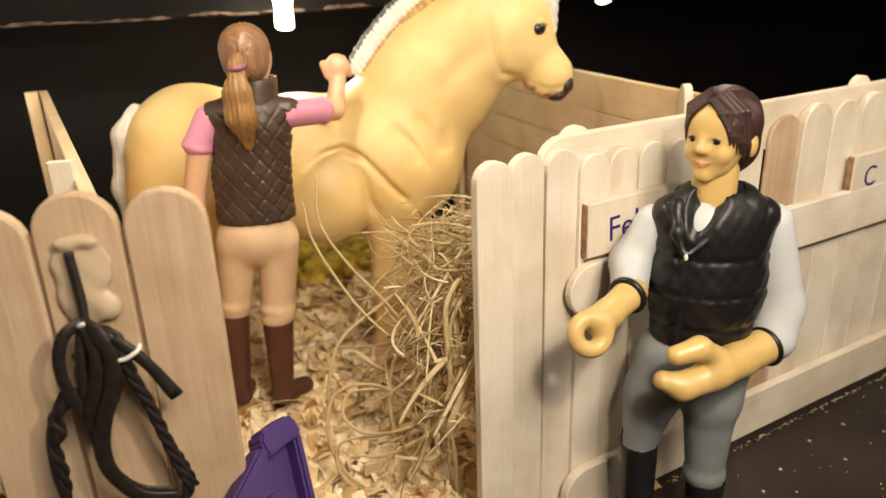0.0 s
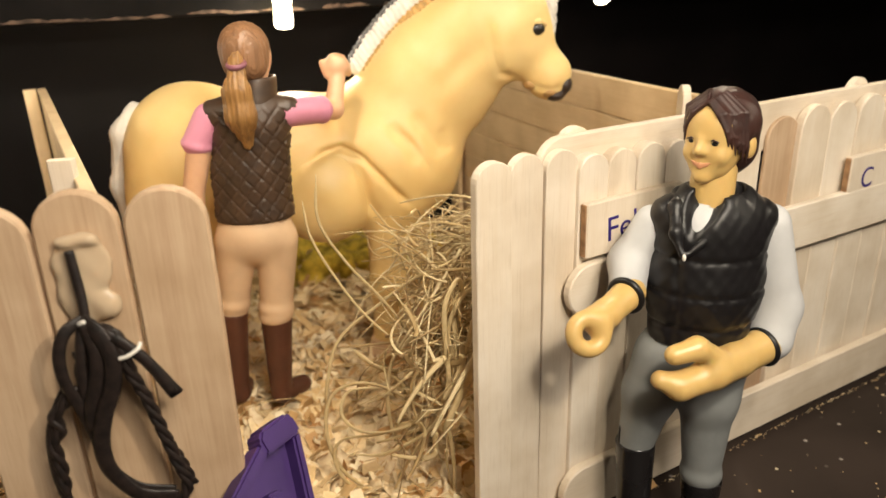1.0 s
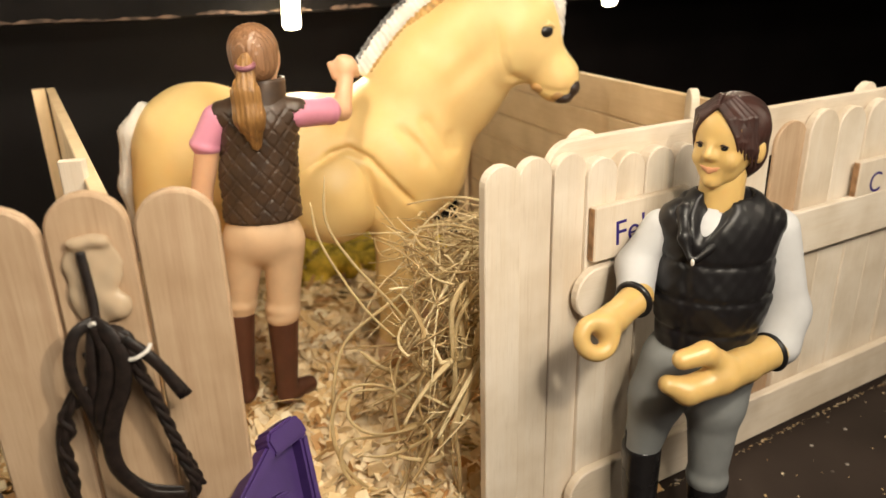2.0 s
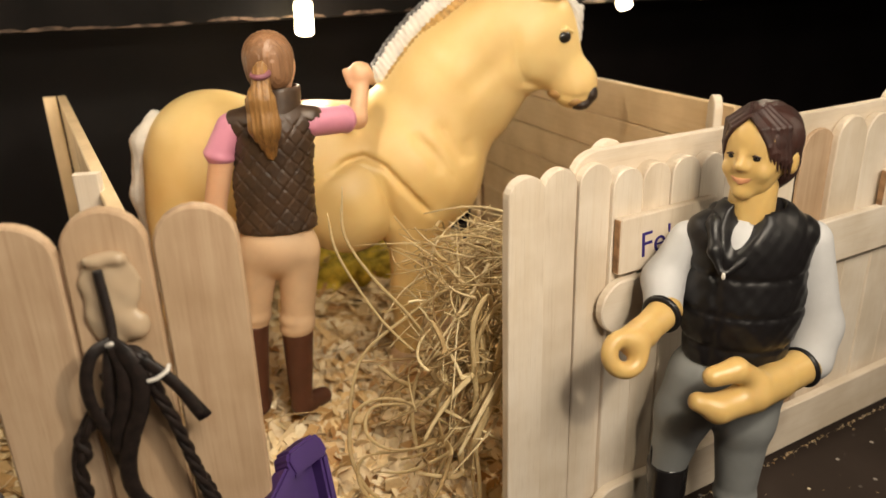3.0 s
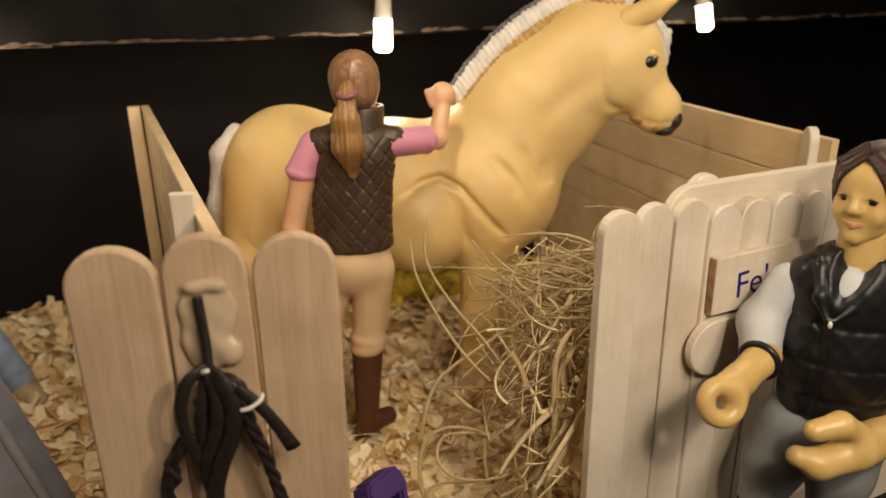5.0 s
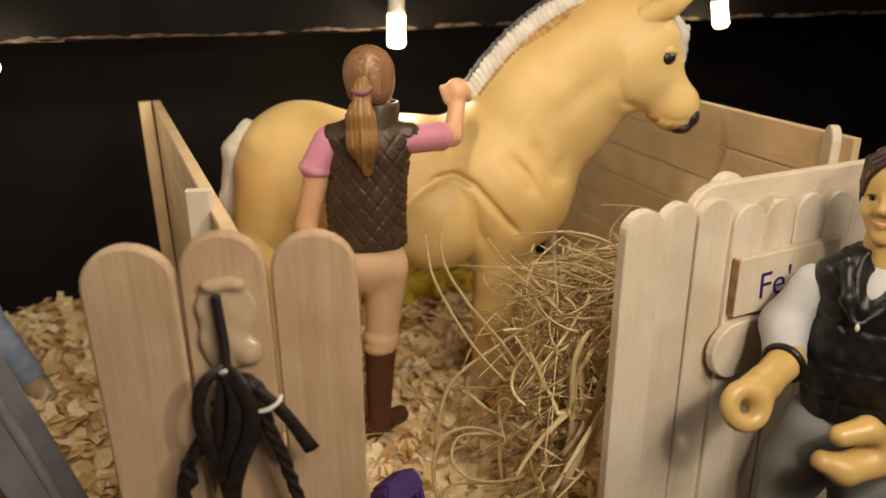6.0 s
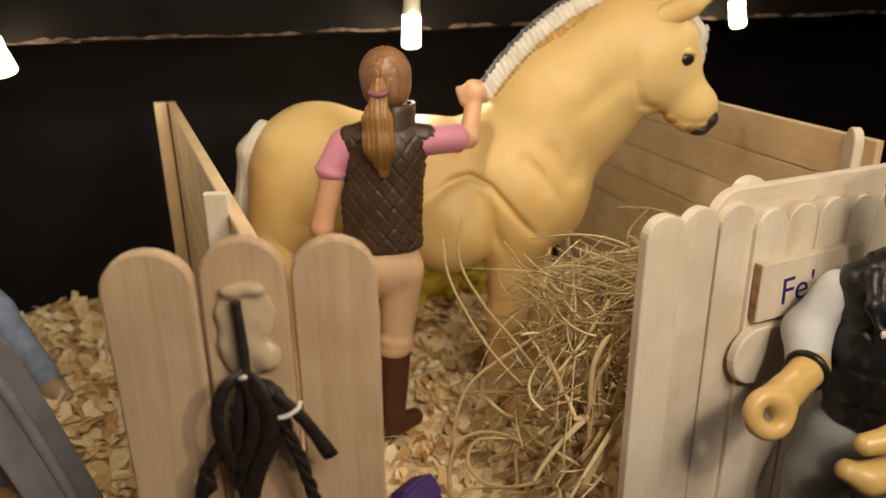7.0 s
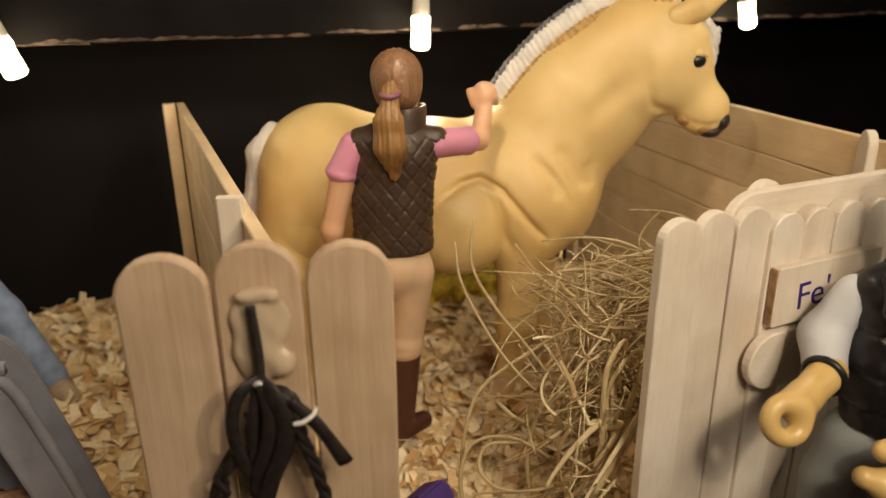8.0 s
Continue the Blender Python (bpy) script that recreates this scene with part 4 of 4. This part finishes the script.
    groups = [(HORSE, blend(body, 4.5, 0.65, (), coat)), (HORSE, blend(bulge, 4.0, 0.6, detail=coat)), (HORSE, blend(rump, 1.0, 0.7)), (HORSE, blend(lids, 0.6, 0.35)), (HORSE, blend(ears, 1.2, 0.5)), (HORSE, blend([egg((85.2, 8.4, 83.4), (6.3, 5.0, 6.6))], 0.5, 0.5)),
              (MANE_W, blend(side, 0.05, 0.3, detail=tufts)), (MANE_D, blend(dark, 0.3, 0.3, detail=lambda P: 0.5 * tufts(P))), (CREST, blend(base, 0.05, 0.3, detail=tufts)), (MANE_W, blend(fore, 1.0, 0.4, detail=tufts)),
              (MANE_W, blend(tail, 2.0, 0.6, detail=lambda P: 0.18 * np.sin(P[..., 0] * 3.1 + P[..., 1] * 2.4))), (BREECHES, blend(hooves, 0.5, 0.6, [("half", 2, 2.5, -1)])),
              (EYE, blend([egg((92.0, 12.3, 87.0), (1.9, 1.1, 1.5))], 0.3, 0.25)),
              (HORSE_D, blend([cone((91.5, 7.8, 74.0), (95.5, 8.0, 72.2), 1.6, 1.7, 1.5), egg((96.5, 8, 72.0), (3.0, 3.8, 1.8))], 1.2, 0.35)),
              (MUZZLE, blend([egg((99.8, 8.3, 73.4), (2.3, 3.9, 2.6)), egg((97.8, 8.3, 71), (2.6, 3.8, 1.7))], 1.0, 0.35))]
    # the horse's right side faces the gateway: mirror the local y axis
    groups = [(m, (v * np.array([1, -1, 1]), np.asarray(f)[:, ::-1])) for m, (v, f) in groups]
    return figure("toy_horse", groups, frame_pose(28, 100, 0, 0.937, -0.35), "dun toy horse with white mane standing on the shavings", "toy horse")


horse()


# ---- figure with ponytail ----
def groom():
    def quilt(P):
        a, b = P[..., 0] * 1.25 + P[..., 2] * 1.0, P[..., 0] * 1.25 - P[..., 2] * 1.0
        g = np.minimum(np.abs(np.sin(a * 0.78)), np.abs(np.sin(b * 0.78)))
        return (0.34 * np.exp(-(g / 0.16) ** 2) - 0.1 * np.exp(-((g - 0.42) / 0.2) ** 2)) * np.clip((77.0 - P[..., 2]) / 1.5, 0, 1)

    def strands(P):
        return 0.16 * np.sin(np.arctan2(P[..., 1] + 3, P[..., 0] + 2.6) * 26 + P[..., 2] * 0.35)

    def locks(P):
        return 0.11 * np.sin(P[..., 0] * 6.6 + 0.6 * np.sin(P[..., 2] * 0.4)) + 0.07 * np.sin(P[..., 0] * 2.9 + P[..., 2] * 0.3)
    vest = [cone((-4.1, 0, 54), (-4.0, 0, 62), 8.3, 7.7, 0.68), cone((-4.0, 0, 62), (-2.7, 0, 72), 7.7, 8.0, 0.66), cone((-10.0, 0, 75.3), (4.9, 0, 75.3), 2.5, 2.5, 1.1)]
    collar = [cone((-1.5, 0.4, 76), (-0.9, 1, 82), 4.5, 4.2)]
    legs = [egg((-4.6, 0, 49), (8.3, 5.8, 7)), cone((-0.4, 0, 47), (-2.4, 0, 29.5), 4.5, 3.3), cone((-8.9, 0, 47), (-11.6, 1, 31), 4.4, 3.0),
            ("ring", (-2.4, 0, 31.6), (0.1, 0, 1), 2.6, 1.15), ("ring", (-2.6, 0, 29.6), (-0.1, 0, 1), 2.7, 1.0), ("ring", (-11.4, 1, 33), (0.1, 0, 1), 2.4, 1.05)]
    boots = [cone((-2.5, 0, 29.5), (-3.4, 0.6, 12), 3.5, 2.6), cone((-3.4, 0.6, 9), (1.2, 6.0, 7.6), 2.6, 2.1), cone((-11.8, 1, 31), (-13.2, 2.4, 12), 3.2, 2.5), cone((-13.2, 2.4, 9), (-12.6, 9, 7.6), 2.5, 2.0)]
    pink = [cone((-11.0, 0, 74.4), (-13.7, -0.6, 69.4), 2.8, 2.9), ("ring", (-13.8, -0.6, 69.0), (-0.3, 0, -0.95), 2.5, 0.55)]
    pink2 = [cone((5.0, 0, 74.4), (11.3, 5.6, 73.6), 2.9, 2.8), ("ring", (11.5, 5.8, 73.6), (0.75, 0.66, -0.08), 2.35, 0.55)]
    arms = [cone((-13.3, -0.6, 69), (-16.3, -0.6, 57.5), 2.5, 2.2), cone((-16.3, -0.6, 57.5), (-16.8, 3, 47), 2.2, 1.6), egg((-16.8, 4, 44.5), (1.7, 2, 2.6))]
    arms2 = [cone((10, 5, 73.5), (14.2, 9.0, 73.0), 2.3, 2.15), cone((14.2, 9.0, 73.0), (15.6, 12.0, 79.0), 2.1, 1.75), egg((15.6, 13.0, 81.6), (2.7, 2.5, 2.6)), cone((13.6, 12.2, 80.0), (12.6, 13.0, 82.4), 0.95, 0.75),
             cone((15.0, 12.0, 83.4), (17.0, 15, 83.0), 1.0, 0.9), cone((16.6, 12.0, 82.6), (18.0, 15, 81.4), 0.95, 0.85), cone((17.2, 12.4, 81.2), (18.2, 14.6, 79.8), 0.9, 0.8)]
    neck = [cone((-1.6, 1, 78), (-1.2, 1.5, 83), 2.9, 2.9), egg((-0.6, 3.4, 85.6), (3.2, 3.8, 4.8)), egg((1.9, 0.8, 86.4), (0.6, 1.0, 1.6))]
    hair = [egg((-2.4, 0.8, 87.2), (4.9, 5.6, 5.2)), egg((-2.3, -1.0, 84.4), (4.2, 3.8, 3.6))]
    pony = [cone((-3.5, -5.3, 86.0), (-4.0, -6.6, 80), 1.3, 2.6, 0.7), cone((-4.0, -6.6, 80), (-3.8, -6.6, 75.4), 2.6, 3.1, 0.7), cone((-3.8, -6.6, 75.4), (-3.3, -5.5, 69.6), 3.1, 1.1, 0.7)]
    band = [("ring", (-3.6, -5.55, 84.9), (-0.08, -0.3, 1.0), 1.5, 0.55)]
    groups = [(VEST_BR, blend(vest, 1.6, 0.34, [("half", 2, 52.7, -1), cone((-14.2, 0, 76), (-14.5, 0, 66), 3.0, 3.0)], quilt)),
              (VEST_BR, blend(collar, 0.5, 0.4, [("half", 2, 81.8, 1), cone((-1.0, 1.2, 79.5), (-0.9, 1.2, 85), 3.4, 3.4)])),
              (BREECHES, blend(legs, 1.2, 0.45, [("half", 2, 53.5, 1)])), (BOOT_BR, blend(boots[:2], 1.2, 0.45, [("half", 2, 29.0, 1), ("half", 2, 5.4, -1)])),
              (BOOT_BR, blend(boots[2:], 1.2, 0.45, [("half", 2, 31.0, 1), ("half", 2, 5.4, -1)])),
              (PINK, blend(pink, 0.8, 0.4)), (PINK, blend(pink2, 0.8, 0.4)), (SKIN_P, blend(arms, 1.0, 0.4)), (SKIN_P, blend(arms2, 0.9, 0.33)), (SKIN_P, blend(neck, 1.0, 0.4)),
              (HAIR_W, blend(hair, 1.2, 0.3, [egg((3.0, 4.8, 84.2), (3.0, 3.2, 4.8))], strands)), (PONY, blend(pony, 0.8, 0.24, (), locks)), (BAND, blend(band, 0.3, 0.25))]
    return figure("toy_figure", groups, frame_pose(44, 60, 0, 0.94, -0.35), "ponytailed toy figure in brown quilted vest, pink shirt and beige breeches", "toy figure")


groom()


# ---- figure in the black vest ----
def rider():
    def puffs(P):
        band = np.abs(np.sin((P[..., 2] - 41) * math.pi / 5.8)) + 4 * (P[..., 2] > 62)
        zip_line = np.exp(-((P[..., 0] + 2.5) / 0.5) ** 2) * (P[..., 1] < 0)
        return 0.38 * np.exp(-(band / 0.22) ** 2) + 0.35 * zip_line * (P[..., 2] < 60) + 0.09 * np.sin(P[..., 0] * 1.9 + P[..., 2] * 0.7) * np.sin(P[..., 2] * 1.3 + P[..., 0] * 0.5) + 0.05 * np.sin(P[..., 0] * 3.1 - P[..., 2] * 2.2)

    def locks(P):
        return 0.07 * np.sin(np.arctan2(P[..., 1] + 4.5, P[..., 0]) * 21 + P[..., 2] * 0.3)
    vest = [cone((3.6, -0.6, 61), (3.2, -1, 52), 8.9, 8.9, 0.78), cone((3.2, -1, 52), (2.9, -1, 43), 8.9, 7.9, 0.8), cone((-3.2, 0, 63.8), (11.2, 0, 63.4), 2.6, 2.6, 1.2)]
    v_cut = [cone((-2.0, -7.4, 60.4), (0.3, -6.0, 68), 0.4, 3.3), cone((3.6, -0.5, 66.5), (3.8, -0.5, 72), 4.0, 4.2), ("half", 2, 43.2, -1)]
    collar = [cone((7.2, 0.8, 67.0), (5.6, -3.8, 65.8), 1.3, 1.3), cone((5.6, -3.8, 65.8), (2.2, -6.3, 62.6), 1.3, 1.1, 0.7), cone((2.2, -6.3, 62.6), (-1.8, -7.4, 59.8), 1.1, 0.4, 0.7),
              cone((-1.4, 0.8, 66.8), (-2.8, -2.8, 65.8), 1.1, 1.1), cone((-2.8, -2.8, 65.8), (-3.3, -5.7, 62.6), 1.1, 0.9, 0.7), cone((-3.3, -5.7, 62.6), (-2.7, -7.2, 59.8), 0.9, 0.4, 0.7),
              cone((7.2, 0.8, 67.0), (3.2, 3.4, 67.2), 1.3, 1.5), cone((3.2, 3.4, 67.2), (-1.4, 0.8, 66.8), 1.5, 1.1)]
    shirt = [cone((3.0, -1.0, 60.6), (3.4, -1.2, 50), 6.8, 6.8, 0.86)]
    sleeve_l = [cone((-5.0, 1.6, 61.8), (-8.4, 1.2, 55.4), 3.0, 3.2), cone((-8.4, 1.2, 55.4), (-9.6, -4.0, 52.8), 3.2, 2.9)]
    sleeve_r = [cone((13.0, 0.8, 61.6), (16.0, 0.5, 47.5), 3.3, 3.7), cone((16.0, 0.5, 47.5), (14.6, -1.8, 42.6), 3.7, 3.6)]
    cuffs = [("ring", (-10.2, -5.8, 52.6), (-0.6, -0.75, -0.12), 2.55, 0.6)]
    cuffs2 = [("ring", (12.8, -3.4, 42.0), (-0.85, -0.5, -0.12), 2.8, 0.6)]
    arm_l = [cone((-9.4, -5, 52.8), (-14.0, -10.2, 51.6), 2.5, 2.1), cone((-14.0, -10.2, 51.6), (-15.6, -12.2, 51.6), 2.1, 2.4), ("ring", (-17.2, -14.4, 50.6), (0.25, -0.9, 0.35), 2.3, 1.25)]
    arm_r = [cone((13.4, -3, 42.2), (7.2, -7.6, 42.0), 2.9, 2.7), cone((7.2, -7.6, 42.0), (2.6, -11.6, 42.8), 2.8, 2.9), cone((2.6, -11.4, 44.4), (-0.8, -12.8, 47.2), 1.9, 1.6), cone((-0.8, -12.8, 47.0), (-4.3, -13.6, 46.4), 1.8, 1.5), cone((1.8, -12, 42.0), (-3.0, -13.4, 41.0), 2.4, 2.2), cone((-3.0, -13.4, 41.0), (-6.0, -13.6, 42.2), 2.1, 1.5)]
    legs = [egg((2.9, -0.5, 41), (8.0, 5.8, 6.5)), cone((-2.0, -0.5, 39), (-3.7, -0.5, 32), 5.0, 4.6), cone((-3.7, -0.5, 32), (-5.5, -0.5, 22), 4.4, 3.2),
            cone((6.8, -0.5, 39), (6.2, -0.5, 31), 5.5, 4.9), cone((6.2, -0.5, 31), (6.5, -0.5, 14), 4.7, 3.1), ("ring", (6.5, -0.5, 15.2), (0, 0, 1), 2.35, 0.95)]
    boot_l = [cone((-5.6, -0.5, 23), (-5.0, -0.2, 5), 3.5, 2.9), cone((-8.2, -0.9, 22), (-8.6, -0.9, 25.2), 0.7, 0.2), cone((-5.0, -0.2, 3.2), (-6.8, -6.5, 2.4), 2.8, 2.2)]
    boot_r = [cone((6.7, -0.5, 15), (7.0, -0.2, 5), 3.7, 2.9), cone((7.0, -0.2, 3.2), (5.2, -7, 2.4), 2.8, 2.2)]
    neck = [cone((2.8, -0.6, 63), (3.2, -0.4, 71), 3.5, 3.3)]
    # the head is built facing -y and then turned on the neck
    face = [egg((0, -0.6, 76.4), (4.5, 4.9, 5.6)), egg((0, -2.2, 78.6), (3.9, 3.0, 3.1)), egg((0, -2.0, 72.8), (3.3, 3.2, 3.1)), egg((0, -4.1, 70.7), (1.4, 1.2, 1.1)), cone((0, -5.3, 76.4), (0, -6.1, 74.9), 0.36, 0.6),
            egg((-0.55, -5.4, 74.6), (0.42, 0.45, 0.36)), egg((0.55, -5.4, 74.6), (0.42, 0.45, 0.36)), egg((-2.2, -3.7, 74.0), (1.3, 1.2, 1.3)), egg((2.2, -3.7, 74.0), (1.3, 1.2, 1.3)),
            egg((-4.5, 0.6, 75), (0.7, 1.2, 1.7)), egg((4.6, 0.6, 75), (0.8, 1.2, 1.8))]
    sockets = [egg((-1.75, -5.75, 76.0), (0.95, 0.7, 0.5)), egg((1.75, -5.75, 76.0), (0.95, 0.7, 0.5))]
    eyes = [[egg((x, -4.72, 75.95), (0.62, 0.42, 0.42))] for x in (-1.75, 1.75)]
    lids = [[cone((x - 0.7, -4.95, 76.25), (x, -5.2, 76.5), 0.13, 0.15), cone((x, -5.2, 76.5), (x + 0.7, -4.95, 76.25), 0.15, 0.13)] for x in (-1.75, 1.75)]
    lips = [cone((-1.5, -4.95, 73.05), (0, -5.22, 72.75), 0.14, 0.22), cone((0, -5.22, 72.75), (1.5, -4.95, 73.05), 0.22, 0.14), cone((-1.1, -4.98, 72.6), (0, -5.08, 72.3), 0.16, 0.28), cone((0, -5.08, 72.3), (1.1, -4.98, 72.6), 0.28, 0.16)]
    hair = [egg((0, 0.7, 78.0), (5.4, 5.8, 5.3)), egg((0, 2.6, 74.6), (4.8, 4.0, 5.0))]
    fringe, strand_rnd = [], random.Random(12)
    for side in (-1, 1):
        for k in range(6):
            r = strand_rnd.uniform(0.36, 0.52)
            top = (side * (0.2 + 0.2 * k), -4.3 + 0.5 * k, 81.7 + 0.25 * k)
            mid = (side * (2.0 + 0.5 * k), -4.75 + 0.62 * k, 79.9 + 0.1 * k + strand_rnd.uniform(-0.2, 0.2))
            low = (side * (3.15 + 0.36 * k), -4.25 + 0.62 * k, 77.7 - (0.5 * k if side > 0 else 0.2 * k) + strand_rnd.uniform(-0.4, 0.4))
            tip = (side * (3.5 + 0.28 * k), -3.9 + 0.62 * k, 76.2 - (0.75 * k if side > 0 else 0.3 * k) + strand_rnd.uniform(-0.7, 0.4))
            fringe += [cone(top, mid, r * 0.8, r), cone(mid, low, r, r * 0.85), cone(low, tip, r * 0.85, 0.12)]

    def turned(form):
        v, f = form
        c, n = math.cos(radians(-45)), math.sin(radians(-45))
        return np.stack([3.4 + c * v[:, 0] - n * v[:, 1], -0.2 + n * v[:, 0] + c * v[:, 1], v[:, 2]], 1), f
    pull = [egg((-2.5, -8.0, 59.6), (0.3, 0.4, 0.65))]
    groups = [(VEST_B, blend(vest, 1.6, 0.42, v_cut, puffs)), (VEST_B, blend(collar, 0.9, 0.28)), (GREY_SHIRT, blend(shirt, 1.0, 0.45, [cone((4.2, -0.5, 65.5), (4.4, -0.5, 72), 3.9, 4.2)])),
              (GREY_SHIRT, blend(sleeve_l, 1.6, 0.42)), (GREY_SHIRT, blend(sleeve_r, 1.6, 0.42)), (VEST_B, blend(cuffs, 0.3, 0.3)), (VEST_B, blend(cuffs2, 0.3, 0.3)),
              (SKIN_Y, blend(arm_l, 1.2, 0.36)), (SKIN_Y, blend(arm_r, 0.8, 0.36)), (GREY_PANTS, blend(legs, 1.8, 0.45)),
              (BOOT_B, blend(boot_l[:1] + boot_l[2:], 1.0, 0.45, [("half", 2, 22.2, 1), ("half", 2, 0.2, -1)])), (BOOT_B, blend(boot_l[1:2], 0.5, 0.3)), (BOOT_B, blend(boot_r, 1.0, 0.45, [("half", 2, 14.4, 1), ("half", 2, 0.2, -1)])),
              (SKIN_Y, blend(neck, 1.0, 0.4)), (SKIN_Y, turned(blend(face, 0.9, 0.26, sockets, cut_k=0.5))), (LIPS, turned(blend(lips, 0.3, 0.16))),
              *[(EYE, turned(blend(e, 0.2, 0.16))) for e in eyes], *[(HAIR_M, turned(blend(e, 0.1, 0.12))) for e in lids],
              (HAIR_M, turned(blend(hair, 1.0, 0.3, [egg((0, -6.2, 75.0), (4.6, 4.7, 6.3))], locks))), (HAIR_M, turned(blend(fringe, 0.16, 0.16))), (METAL, blend(pull, 0.2, 0.2))]
    return figure("toy_figure", groups, frame_pose(88.5, -11.3, 0, 0.85, -0.53), "toy figure in black padded vest and grey breeches beside the fence", "toy figure")


rider()


# ---- figure in jeans beside the trough ----
def helper_figure():
    leg = [cone((-33.5, 121, 9), (-41.5, 122, 28), 3.5, 4.6), cone((-41.5, 122, 28), (-52, 122, 48), 4.6, 6.2), cone((-58, 116, 48), (-54, 112, 8), 6.0, 3.6)]
    shoe = [cone((-33, 121, 6.5), (-30, 115, 5.2), 3.4, 2.8)]
    shoe2 = [cone((-54, 112, 6), (-49, 107, 5), 3.6, 2.8)]
    torso = [cone((-56, 119, 50), (-58, 119, 72), 8, 9, 0.7), egg((-59, 119, 88), (6, 6, 7))]
    groups = [(JEANS, blend(leg, 2.0, 0.6)), (SHOE, blend(shoe, 1, 0.5)), (SHOE, blend(shoe2, 1, 0.5)), (GREY_SHIRT, blend(torso, 3.0, 0.9))]
    return figure("toy_figure", groups, Matrix.Identity(4), "toy figure in blue jeans and tan shoes on shavings", "toy figure")


helper_figure()
